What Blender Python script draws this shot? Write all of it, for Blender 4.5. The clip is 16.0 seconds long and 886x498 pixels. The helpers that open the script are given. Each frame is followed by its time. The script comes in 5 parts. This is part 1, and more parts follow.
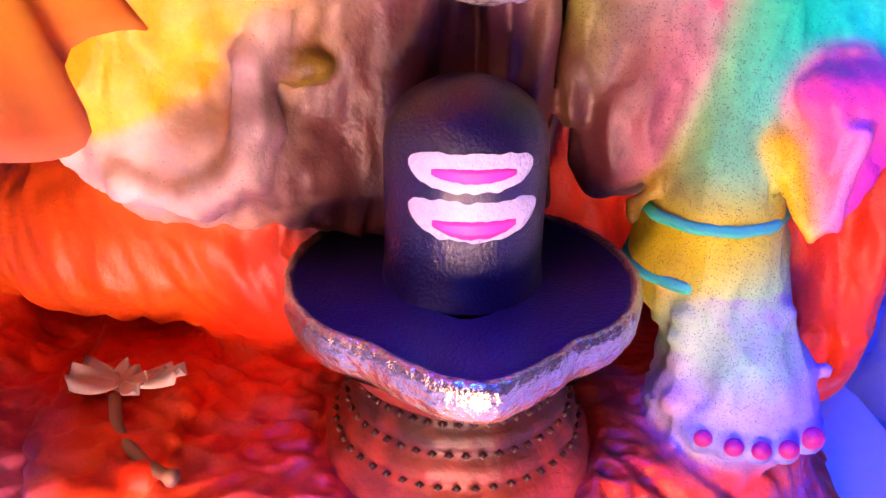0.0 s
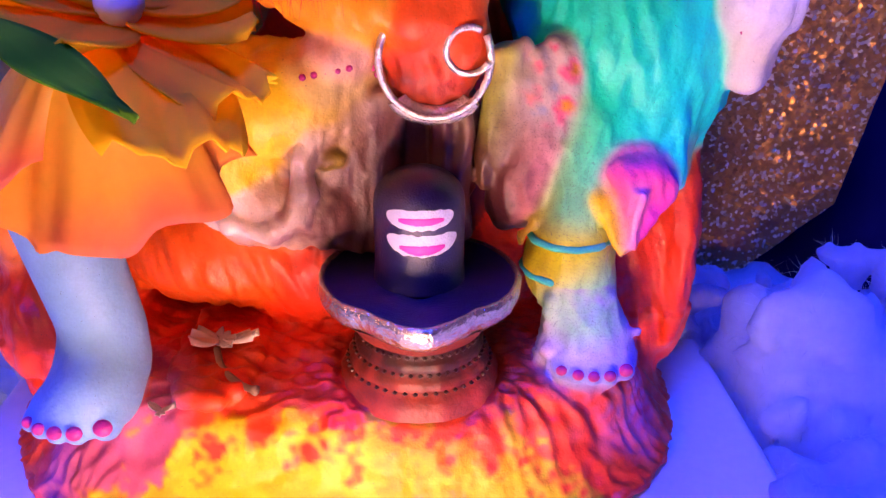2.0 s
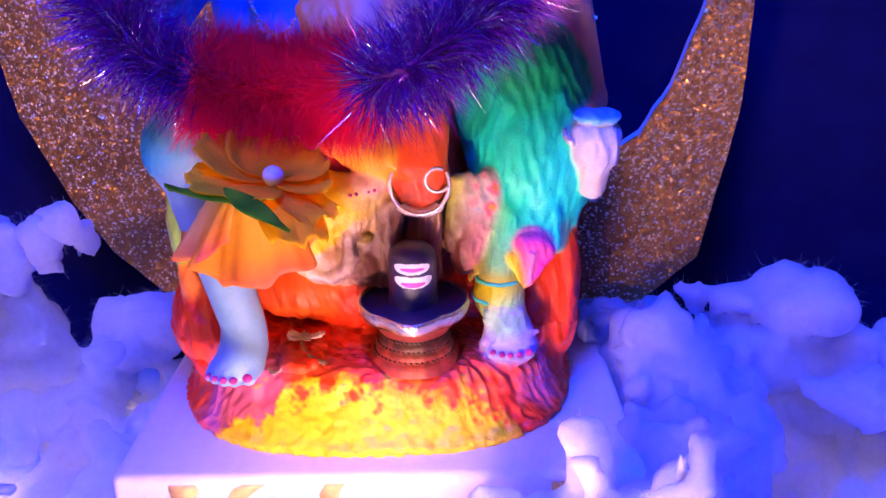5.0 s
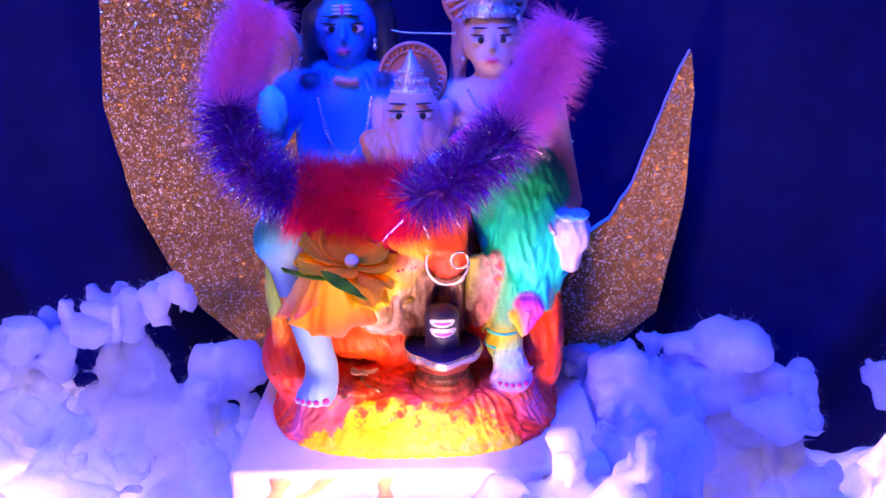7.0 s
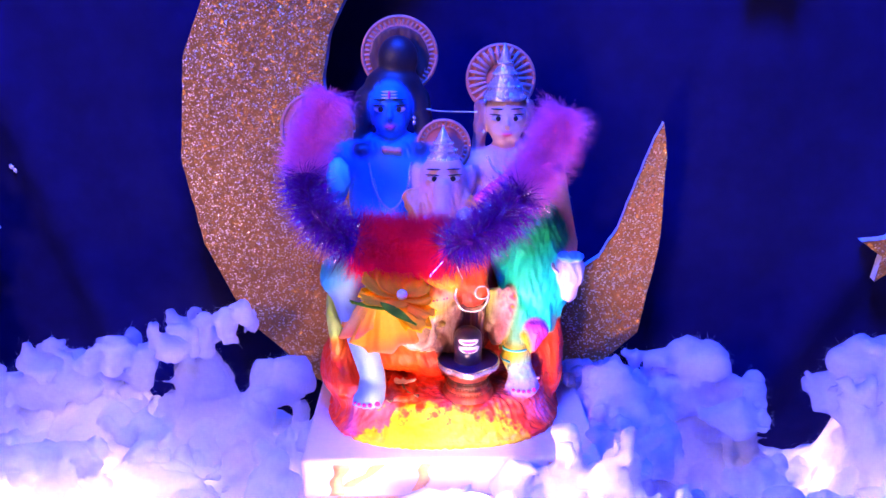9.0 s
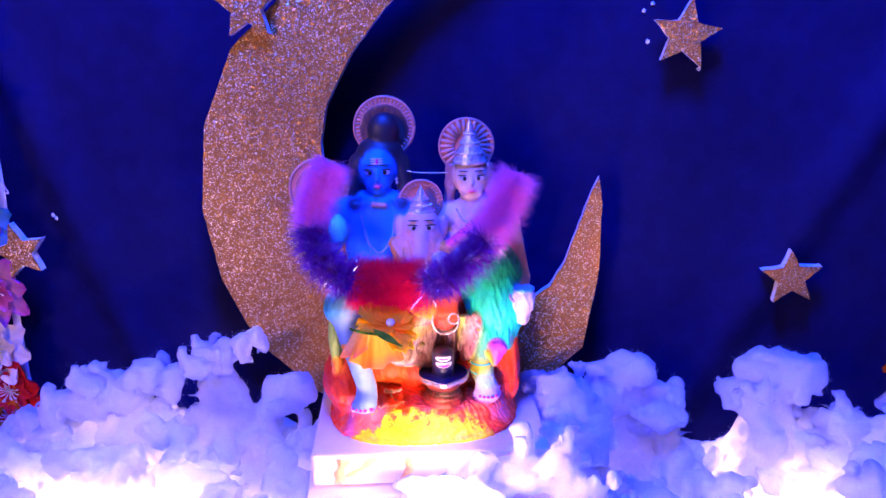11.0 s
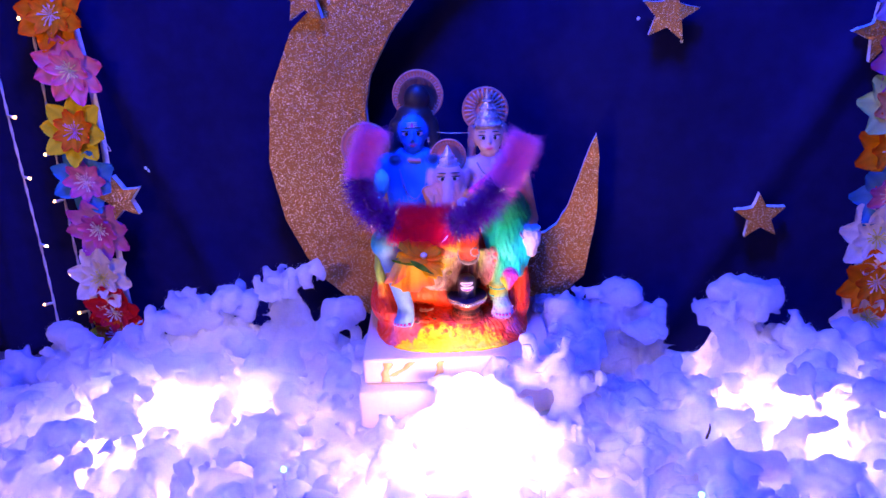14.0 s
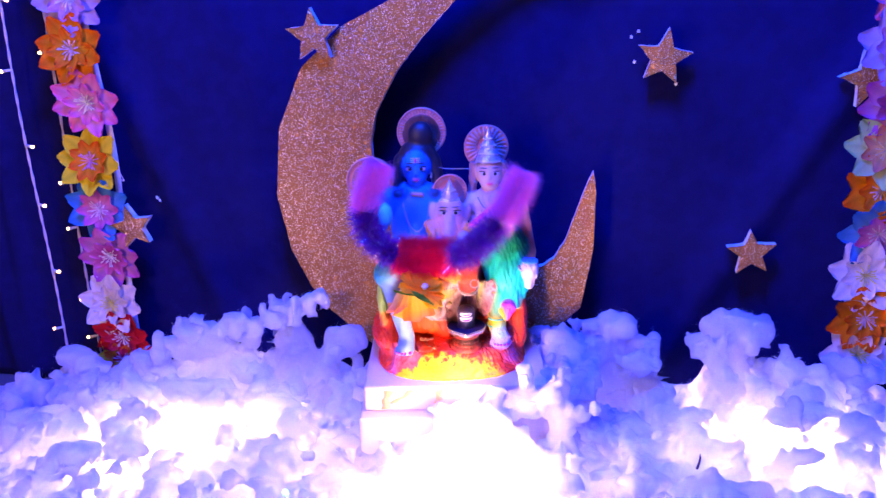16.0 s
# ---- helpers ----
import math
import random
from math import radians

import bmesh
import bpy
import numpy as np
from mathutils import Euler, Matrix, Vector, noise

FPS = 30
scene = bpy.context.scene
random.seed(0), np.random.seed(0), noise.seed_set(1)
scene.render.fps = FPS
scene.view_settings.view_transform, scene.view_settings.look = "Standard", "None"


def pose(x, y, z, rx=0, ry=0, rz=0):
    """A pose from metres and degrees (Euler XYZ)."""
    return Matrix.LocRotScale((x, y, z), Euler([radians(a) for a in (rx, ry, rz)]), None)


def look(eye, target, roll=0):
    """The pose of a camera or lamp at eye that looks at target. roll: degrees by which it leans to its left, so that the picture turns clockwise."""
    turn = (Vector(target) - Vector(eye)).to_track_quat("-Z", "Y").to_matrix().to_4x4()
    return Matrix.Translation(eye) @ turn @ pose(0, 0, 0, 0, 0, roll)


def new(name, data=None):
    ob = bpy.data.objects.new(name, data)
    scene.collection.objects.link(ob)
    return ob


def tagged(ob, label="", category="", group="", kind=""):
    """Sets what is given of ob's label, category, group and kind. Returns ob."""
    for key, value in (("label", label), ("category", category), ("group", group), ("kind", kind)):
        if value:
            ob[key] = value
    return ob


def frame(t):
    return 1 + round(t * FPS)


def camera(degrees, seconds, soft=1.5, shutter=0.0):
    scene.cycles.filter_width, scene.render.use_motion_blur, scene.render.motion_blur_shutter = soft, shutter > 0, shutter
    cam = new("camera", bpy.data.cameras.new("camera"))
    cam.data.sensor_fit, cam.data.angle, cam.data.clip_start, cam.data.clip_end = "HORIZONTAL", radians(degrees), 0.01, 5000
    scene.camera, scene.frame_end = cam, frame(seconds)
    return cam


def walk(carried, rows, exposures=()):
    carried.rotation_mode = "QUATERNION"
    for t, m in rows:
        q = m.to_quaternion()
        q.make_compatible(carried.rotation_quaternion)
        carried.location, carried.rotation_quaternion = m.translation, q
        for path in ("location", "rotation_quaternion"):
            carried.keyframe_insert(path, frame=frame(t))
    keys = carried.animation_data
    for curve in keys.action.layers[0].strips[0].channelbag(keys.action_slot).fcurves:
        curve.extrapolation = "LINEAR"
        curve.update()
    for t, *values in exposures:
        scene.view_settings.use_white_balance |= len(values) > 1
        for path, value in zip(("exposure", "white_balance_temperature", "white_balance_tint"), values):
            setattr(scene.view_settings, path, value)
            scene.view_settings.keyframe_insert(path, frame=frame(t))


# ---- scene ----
cam = camera(55.8, 16.0)
PATH = [
    (0, (0.061, 0.006, 0.353), (-0.091, 1.804, -0.511), 1.3),
    (0.5, (0.066, -0.006, 0.358), (-0.096, 1.797, -0.493), 1.3),
    (1, (0.068, -0.02, 0.367), (-0.102, 1.782, -0.485), 1.0),
    (1.5, (0.072, -0.039, 0.376), (-0.102, 1.765, -0.47), 0.9),
    (2, (0.075, -0.059, 0.385), (-0.095, 1.748, -0.456), 0.8),
    (2.5, (0.082, -0.093, 0.4), (-0.097, 1.721, -0.422), 0.7),
    (3, (0.09, -0.118, 0.41), (-0.095, 1.71, -0.379), 0.3),
    (3.2, (0.092, -0.124, 0.413), (-0.101, 1.7, -0.384), 0.2),
    (5.5, (0.11, -0.213, 0.451), (-0.157, 1.638, -0.258), -0.8),
    (6, (0.113, -0.244, 0.465), (-0.156, 1.616, -0.221), -0.8),
    (6.5, (0.115, -0.273, 0.482), (-0.151, 1.595, -0.18), -0.7),
    (7, (0.114, -0.3, 0.492), (-0.159, 1.579, -0.136), -0.9),
    (7.5, (0.115, -0.331, 0.507), (-0.166, 1.553, -0.102), -0.9),
    (8, (0.111, -0.37, 0.532), (-0.171, 1.514, -0.078), -0.9),
    (8.5, (0.102, -0.387, 0.537), (-0.155, 1.503, -0.065), -0.7),
    (9, (0.104, -0.407, 0.54), (-0.138, 1.487, -0.053), -0.5),
    (9.2, (0.111, -0.417, 0.543), (-0.136, 1.476, -0.053), -0.5),
    (11.3, (0.12, -0.55, 0.604), (-0.064, 1.359, 0.034), -0.9),
    (11.5, (0.122, -0.564, 0.605), (-0.063, 1.34, 0.021), -0.9),
    (12, (0.135, -0.599, 0.61), (-0.05, 1.285, -0.036), -0.9),
    (12.5, (0.148, -0.632, 0.615), (-0.044, 1.238, -0.067), -0.9),
    (13, (0.154, -0.654, 0.628), (-0.074, 1.202, -0.083), -1.4),
    (13.5, (0.151, -0.665, 0.65), (-0.11, 1.181, -0.073), -1.9),
    (14, (0.149, -0.678, 0.659), (-0.128, 1.167, -0.061), -2.2),
    (14.5, (0.151, -0.686, 0.658), (-0.126, 1.158, -0.064), -2.1),
    (15, (0.158, -0.694, 0.663), (-0.123, 1.151, -0.055), -1.9),
    (15.5, (0.15, -0.693, 0.668), (-0.132, 1.158, -0.034), -1.9),
    (16, (0.155, -0.704, 0.67), (-0.13, 1.165, 0.019), -1.4),
]
EXPOSURES = [(0.0, -0.85), (1.5, -1.02), (3.0, -1.06), (5.5, -0.70), (7.0, -0.38), (9.0, -0.06), (11.5, -0.18), (12.5, -0.70), (14.0, -0.56), (15.5, -0.22), (16.0, -0.05)]
walk(cam, [(t, look(eye, target, roll)) for t, eye, target, roll in PATH], EXPOSURES)

# ---- light ----
world = bpy.data.worlds.new("dark_room")
scene.world = world
world.use_nodes = True
world.node_tree.nodes["Background"].inputs[0].default_value = (0.05, 0.06, 0.35, 1)
world.node_tree.nodes["Background"].inputs[1].default_value = 0.10


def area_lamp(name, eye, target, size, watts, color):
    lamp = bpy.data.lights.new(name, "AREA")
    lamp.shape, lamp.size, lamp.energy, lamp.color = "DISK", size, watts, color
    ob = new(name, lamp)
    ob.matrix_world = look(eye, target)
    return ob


# the blue stage lamp above the show
BLUE = area_lamp("blue_stage_lamp", (0.05, -0.24, 1.36), (0.05, 0.12, 0.30), 0.30, 66.0, (0.004, 0.044, 1.0))
# warm lamp assumed in the room, unseen behind the viewer, fills the front
WARM = area_lamp("unseen_warm_lamp", (-0.66, -1.14, 0.82), (-0.05, 0.15, 0.38), 0.45, 11.5, (1.0, 0.53, 0.34))
BULB_POWER = 300.0

# ---- materials ----


def material(name, color, rough=0.6, metal=0.0, attr=None, vary=0.15, scale=60.0, bump=0.0, bump_scale=400.0, spec=0.5, coat=0.0):
    """Principled material with two scales of colour variation and a fine relief."""
    m = bpy.data.materials.new(name)
    m.use_nodes = True
    nt = m.node_tree
    b = nt.nodes["Principled BSDF"]
    b.inputs["Roughness"].default_value = rough
    b.inputs["Metallic"].default_value = metal
    b.inputs["Specular IOR Level"].default_value = spec
    b.inputs["Coat Weight"].default_value = coat
    co = nt.nodes.new("ShaderNodeTexCoord")
    n1 = nt.nodes.new("ShaderNodeTexNoise")
    n1.inputs["Scale"].default_value, n1.inputs["Detail"].default_value = scale, 6
    n2 = nt.nodes.new("ShaderNodeTexNoise")
    n2.inputs["Scale"].default_value, n2.inputs["Detail"].default_value = scale * 9, 3
    nt.links.new(co.outputs["Object"], n1.inputs["Vector"])
    nt.links.new(co.outputs["Object"], n2.inputs["Vector"])
    add = nt.nodes.new("ShaderNodeMath")
    add.operation = "ADD"
    nt.links.new(n1.outputs[0], add.inputs[0])
    nt.links.new(n2.outputs[0], add.inputs[1])
    rng = nt.nodes.new("ShaderNodeMapRange")
    rng.inputs["From Min"].default_value, rng.inputs["From Max"].default_value = 0.6, 1.4
    rng.inputs["To Min"].default_value, rng.inputs["To Max"].default_value = 1 - vary, 1 + vary
    nt.links.new(add.outputs[0], rng.inputs["Value"])
    mul = nt.nodes.new("ShaderNodeVectorMath")
    mul.operation = "SCALE"
    nt.links.new(rng.outputs[0], mul.inputs["Scale"])
    if attr:
        at = nt.nodes.new("ShaderNodeAttribute")
        at.attribute_name = attr
        nt.links.new(at.outputs["Color"], mul.inputs[0])
    else:
        mul.inputs[0].default_value = color
    nt.links.new(mul.outputs[0], b.inputs["Base Color"])
    if bump:
        n3 = nt.nodes.new("ShaderNodeTexNoise")
        n3.inputs["Scale"].default_value, n3.inputs["Detail"].default_value = bump_scale, 4
        nt.links.new(co.outputs["Object"], n3.inputs["Vector"])
        bp = nt.nodes.new("ShaderNodeBump")
        bp.inputs["Strength"].default_value, bp.inputs["Distance"].default_value = bump, 0.0006
        nt.links.new(n3.outputs[0], bp.inputs["Height"])
        nt.links.new(bp.outputs[0], b.inputs["Normal"])
    return m


def glitter(name, color, light, cell=1150.0):
    """Loose metal flakes: every cell has its own tilt and tone; the palest paint glints."""
    m = material(name, color, 0.30, 0.55)
    nt = m.node_tree
    b = nt.nodes["Principled BSDF"]
    co = nt.nodes.new("ShaderNodeTexCoord")
    v = nt.nodes.new("ShaderNodeTexVoronoi")
    v.inputs["Scale"].default_value = cell
    nt.links.new(co.outputs["Object"], v.inputs["Vector"])
    sub = nt.nodes.new("ShaderNodeVectorMath")
    sub.operation = "SUBTRACT"
    sub.inputs[1].default_value = (0.5, 0.5, 0.5)
    nt.links.new(v.outputs["Color"], sub.inputs[0])
    sc = nt.nodes.new("ShaderNodeVectorMath")
    sc.operation = "SCALE"
    sc.inputs["Scale"].default_value = 0.95
    nt.links.new(sub.outputs[0], sc.inputs[0])
    geo = nt.nodes.new("ShaderNodeNewGeometry")
    add = nt.nodes.new("ShaderNodeVectorMath")
    nt.links.new(geo.outputs["Normal"], add.inputs[0])
    nt.links.new(sc.outputs[0], add.inputs[1])
    nm = nt.nodes.new("ShaderNodeVectorMath")
    nm.operation = "NORMALIZE"
    nt.links.new(add.outputs[0], nm.inputs[0])
    nt.links.new(nm.outputs[0], b.inputs["Normal"])
    ramp = nt.nodes.new("ShaderNodeValToRGB")
    ramp.color_ramp.elements[0].color, ramp.color_ramp.elements[1].color = (*[c * 0.78 for c in color], 1), (*light, 1)
    ramp.color_ramp.elements[0].position, ramp.color_ramp.elements[1].position = 0.78, 0.94
    sep = nt.nodes.new("ShaderNodeSeparateColor")
    nt.links.new(v.outputs["Color"], sep.inputs[0])
    nt.links.new(sep.outputs[0], ramp.inputs[0])
    nt.links.new(ramp.outputs[0], b.inputs["Base Color"])
    return m


def soft_fibre(name, color, through_light=0.5, rough=0.9, attr=None, sheen=0.0):
    """Diffuse fibre that lets part of the light through."""
    m = material(name, color, rough, 0.0, attr, 0.08, 40.0, spec=0.1)
    nt = m.node_tree
    b = nt.nodes["Principled BSDF"]
    out = nt.nodes["Material Output"]
    tr = nt.nodes.new("ShaderNodeBsdfTranslucent")
    src = b.inputs["Base Color"].links[0].from_socket
    nt.links.new(src, tr.inputs["Color"])
    mix = nt.nodes.new("ShaderNodeMixShader")
    mix.inputs[0].default_value = through_light
    nt.links.new(b.outputs[0], mix.inputs[1])
    nt.links.new(tr.outputs[0], mix.inputs[2])
    nt.links.new(mix.outputs[0], out.inputs["Surface"])
    return m


def glow(name, color, strength):
    m = bpy.data.materials.new(name)
    m.use_nodes = True
    b = m.node_tree.nodes["Principled BSDF"]
    b.inputs["Base Color"].default_value = (*color, 1)
    b.inputs["Emission Color"].default_value = (*color, 1)
    b.inputs["Emission Strength"].default_value = strength
    return m


CLOTH = material("navy_cloth", (0.006, 0.006, 0.056), 0.8, vary=0.35, scale=5.0, bump=0.25, bump_scale=1500.0, spec=0.06)
WALL = material("dark_wall", (0.10, 0.09, 0.12), 0.9, vary=0.2, scale=3.0, bump=0.2)
# blue lamplight is tinted into the white cotton's base colour, fibres below too
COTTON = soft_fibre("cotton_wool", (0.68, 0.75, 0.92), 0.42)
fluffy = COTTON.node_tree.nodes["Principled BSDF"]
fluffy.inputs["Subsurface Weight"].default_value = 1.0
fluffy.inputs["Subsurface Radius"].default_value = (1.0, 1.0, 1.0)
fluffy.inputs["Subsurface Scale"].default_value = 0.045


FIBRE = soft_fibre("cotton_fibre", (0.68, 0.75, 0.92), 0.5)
GOLD_GLITTER = glitter("gold_glitter", (0.62, 0.28, 0.045), (1.0, 0.82, 0.42), 1000.0)
FOAM = material("white_foam", (0.78, 0.77, 0.76), 0.8, bump=0.4, bump_scale=900.0)
PAINTED = material("painted_plaster", (1, 1, 1), 0.46, attr="paint", vary=0.10, scale=220.0, bump=0.35, bump_scale=900.0)


def speckle(m):
    """Fine dark droplets of sprayed paint where the mesh asks for them."""
    nt = m.node_tree
    b = nt.nodes["Principled BSDF"]
    src = b.inputs["Base Color"].links[0].from_socket
    co = nt.nodes.new("ShaderNodeTexCoord")
    v = nt.nodes.new("ShaderNodeTexVoronoi")
    v.inputs["Scale"].default_value = 6000.0
    nt.links.new(co.outputs["Object"], v.inputs["Vector"])
    sep = nt.nodes.new("ShaderNodeSeparateColor")
    nt.links.new(v.outputs["Color"], sep.inputs[0])
    at = nt.nodes.new("ShaderNodeAttribute")
    at.attribute_name = "speck"
    less = nt.nodes.new("ShaderNodeMath")
    less.operation = "LESS_THAN"
    nt.links.new(sep.outputs[0], less.inputs[0])
    nt.links.new(at.outputs["Fac"], less.inputs[1])
    near = nt.nodes.new("ShaderNodeMath")
    near.operation = "LESS_THAN"
    near.inputs[1].default_value = 0.36
    nt.links.new(v.outputs["Distance"], near.inputs[0])
    both = nt.nodes.new("ShaderNodeMath")
    both.operation = "MULTIPLY"
    nt.links.new(less.outputs[0], both.inputs[0])
    nt.links.new(near.outputs[0], both.inputs[1])
    mix = nt.nodes.new("ShaderNodeMixRGB")
    mix.inputs[2].default_value = (0.05, 0.03, 0.07, 1)
    nt.links.new(both.outputs[0], mix.inputs[0])
    nt.links.new(src, mix.inputs[1])
    nt.links.new(mix.outputs[0], b.inputs["Base Color"])


speckle(PAINTED)
# black paint whose blue base colour stands in for the lamp's sheen
BLACK_PAINT = material("black_paint", (0.014, 0.008, 0.070), 0.30, vary=0.5, scale=400.0, bump=0.35, bump_scale=2500.0, spec=0.9)
WHITE_MARK = material("white_paint_mark", (0.64, 0.63, 0.86), 0.5, vary=0.1, scale=500.0, bump=0.5, bump_scale=1800.0)
PINK_MARK = material("magenta_paint", (0.72, 0.04, 0.50), 0.45, vary=0.12, scale=500.0)
SILVER = material("silver_paint", (0.86, 0.80, 0.76), 0.24, 0.7, vary=0.4, scale=500.0, bump=1.0, bump_scale=900.0)
FOIL = material("silver_gold_rim", (0.80, 0.66, 0.50), 0.25, 0.9, vary=0.3, scale=500.0, bump=1.0, bump_scale=700.0)
EYE_INK = material("black_line_paint", (0.01, 0.01, 0.015), 0.4)
MARBLE = material("white_slab_paint", (0.80, 0.70, 0.70), 0.35, vary=0.06, scale=30.0, bump=0.1)
YELLOW_STREAK = material("yellow_slab_streak", (0.84, 0.50, 0.14), 0.4, vary=0.2, scale=60.0)
WIRE = material("white_wire", (0.62, 0.55, 0.58), 0.45)
SOCKET = material("clear_socket", (0.6, 0.6, 0.6), 0.3)
LED_WARM = glow("warm_led", (1.0, 0.46, 0.17), 16.0)
LED_GREEN = glow("green_led", (0.15, 1.0, 0.75), 14.0)
BULB_LIGHT = glow("white_bulb_glass", (1.0, 0.54, 0.50), BULB_POWER)
BARE_BULB_LIGHT = glow("bare_bulb_glass", (1.0, 0.56, 0.40), 165.0)
TWIG = material("dark_twig", (0.05, 0.04, 0.035), 0.7)
STEM = material("dry_stem", (0.35, 0.20, 0.14), 0.7)
BEAD = material("pearl_bead", (0.82, 0.70, 0.66), 0.3, coat=0.4)

# ---- mesh helpers ----


def link(name, me, mat, parent=None, label="", smooth=True):
    for one in (mat if isinstance(mat, (list, tuple)) else [mat]):
        me.materials.append(one)
    if smooth:
        me.polygons.foreach_set("use_smooth", [True] * len(me.polygons))
    ob = new(name, me)
    if parent:
        ob.parent = parent
    if label:
        ob["label"] = label
    return ob


def part(name, bm, mat, parent=None, label="", smooth=True):
    me = bpy.data.meshes.new(name)
    bm.to_mesh(me)
    bm.free()
    return link(name, me, mat, parent, label, smooth)


def mesh_of(name, verts, faces):
    me = bpy.data.meshes.new(name)
    me.from_pydata([tuple(v) for v in np.asarray(verts).tolist()], [], [tuple(f) for f in np.asarray(faces).tolist()] if not isinstance(faces, list) else faces)
    me.validate()
    me.update()
    return me


def thing(name, m, label, category, group="", kind=""):
    ob = new(name)
    ob.empty_display_size = 0.01
    ob.matrix_world = m
    return tagged(ob, label, category, group, kind)


def box(bm, lo, hi, bevel=0.0):
    made = bmesh.ops.create_cube(bm, size=1)["verts"]
    for v in made:
        v.co = Vector([lo[i] + (v.co[i] + 0.5) * (hi[i] - lo[i]) for i in range(3)])
    if bevel:
        edges = {e for v in made for e in v.link_edges}
        bmesh.ops.bevel(bm, geom=list(edges), offset=bevel, segments=3, profile=0.5, affect="EDGES")
    return bm


def tube(points, radius, sides=8, caps=True):
    """A round wire through points: vertices and faces."""
    pts = [Vector(p) for p in points]
    rad = radius if isinstance(radius, (list, tuple)) else [radius] * len(pts)
    verts, faces = [], []
    for i, p in enumerate(pts):
        d = (pts[min(i + 1, len(pts) - 1)] - pts[max(i - 1, 0)]).normalized()
        u = d.cross(Vector((0.13, 0.31, 0.94)))
        u = u.normalized() if u.length > 1e-6 else Vector((1, 0, 0))
        w = d.cross(u)
        for s in range(sides):
            a = 2 * math.pi * s / sides
            verts.append(p + rad[i] * (math.cos(a) * u + math.sin(a) * w))
    for i in range(len(pts) - 1):
        for s in range(sides):
            t = (s + 1) % sides
            faces.append((i * sides + s, i * sides + t, (i + 1) * sides + t, (i + 1) * sides + s))
    if caps:
        faces.append(tuple(range(sides))[::-1])
        faces.append(tuple((len(pts) - 1) * sides + s for s in range(sides)))
    return verts, faces


def smooth_path(points, n):
    """Catmull-Rom through points."""
    p = [Vector(q) for q in points]
    p = [2 * p[0] - p[1]] + p + [2 * p[-1] - p[-2]]
    out = []
    spans = len(p) - 3
    for k in range(n + 1):
        u = k / n * spans
        i = min(int(u), spans - 1)
        t = u - i
        a, b, c, d = p[i:i + 4]
        out.append(0.5 * ((2 * b) + (c - a) * t + (2 * a - 5 * b + 4 * c - d) * t * t + (3 * b - a - 3 * c + d) * t ** 3))
    return out


def mixed(a, b, t):
    return tuple(a[i] + (b[i] - a[i]) * t for i in range(3))


def fbm(v, octaves=4):
    return noise.fractal(v, 0.9, 2.0, octaves, noise_basis="PERLIN_ORIGINAL")


# ---- the room and the stage ----
bm = bmesh.new()
box(bm, (-1.8, -2.4, -0.72), (1.8, 0.42, -0.70))
tagged(part("floor", bm, WALL, smooth=False), "dark plain floor of the room", "floor", kind="structure")
for nm, lo, hi in (("wall_north", (-1.8, 0.42, -0.70), (1.8, 0.50, 2.2)), ("wall_south", (-1.8, -2.48, -0.70), (1.8, -2.4, 2.2)),
                   ("wall_west", (-1.88, -2.4, -0.70), (-1.8, 0.42, 2.2)), ("wall_east", (1.8, -2.4, -0.70), (1.88, 0.42, 2.2))):
    bm = bmesh.new()
    box(bm, lo, hi)
    tagged(part(nm, bm, WALL, smooth=False), "plain dark room wall", "wall", kind="structure")
bm = bmesh.new()
box(bm, (-1.8, -2.4, 2.2), (1.8, 0.42, 2.26))
tagged(part("ceiling", bm, WALL, smooth=False), "plain dark room ceiling", "ceiling", kind="structure")

table = thing("display_table", Matrix.Identity(4), "dark wooden display table under the cotton", "table")
bm = bmesh.new()
box(bm, (-0.95, -0.62, 0.10), (0.95, 0.33, 0.135), 0.004)
part("tabletop", bm, WALL, table)
for sx in (-0.88, 0.88):
    for sy in (-0.56, 0.27):
        bm = bmesh.new()
        box(bm, (sx - 0.03, sy - 0.03, -0.70), (sx + 0.03, sy + 0.03, 0.10), 0.003)
        part("leg", bm, WALL, table)

# backdrop cloth: hangs in soft folds behind the moon
def cloth_y(x, z):
    y = 0.238 + 0.004 * math.sin(9 * x + 2.0 * math.sin(3 * z)) + 0.006 * fbm(Vector((x * 3.2, 0.3, z * 0.9)))
    for cx, slope, w, h in ((-0.36, 0.35, 0.018, 0.012), (0.43, -0.55, 0.02, 0.012), (-0.60, 0.05, 0.015, 0.014), (-0.55, -0.03, 0.012, 0.012), (0.62, 0.1, 0.02, 0.014), (-0.18, 0.5, 0.03, 0.005), (0.10, -0.2, 0.03, 0.005)):
        c = cx + slope * (0.5 - z)
        y -= h * math.exp(-((x - c) / w) ** 2)
    return y + 0.010


nx, nz = 240, 120
verts, faces = [], []
for j in range(nz + 1):
    for i in range(nx + 1):
        x, z = -1.3 + 2.6 * i / nx, 0.136 + 1.5 * j / nz
        verts.append((x, cloth_y(x, z), z))
for j in range(nz):
    for i in range(nx):
        a = j * (nx + 1) + i
        faces.append((a, a + 1, a + nx + 2, a + nx + 1))
cloth = link("backdrop_cloth", mesh_of("backdrop_cloth", verts, faces), CLOTH)
solid = cloth.modifiers.new("thickness", "SOLIDIFY")
solid.thickness, solid.offset = 0.0012, 1
tagged(cloth, "dark navy cloth hung in soft folds as a backdrop", "cloth")

# ---- the statue's place: its own axes ----
STATUE = pose(0.05, 0.11, 0, 0, 0, 8)
STATUE_BACK = STATUE.inverted()

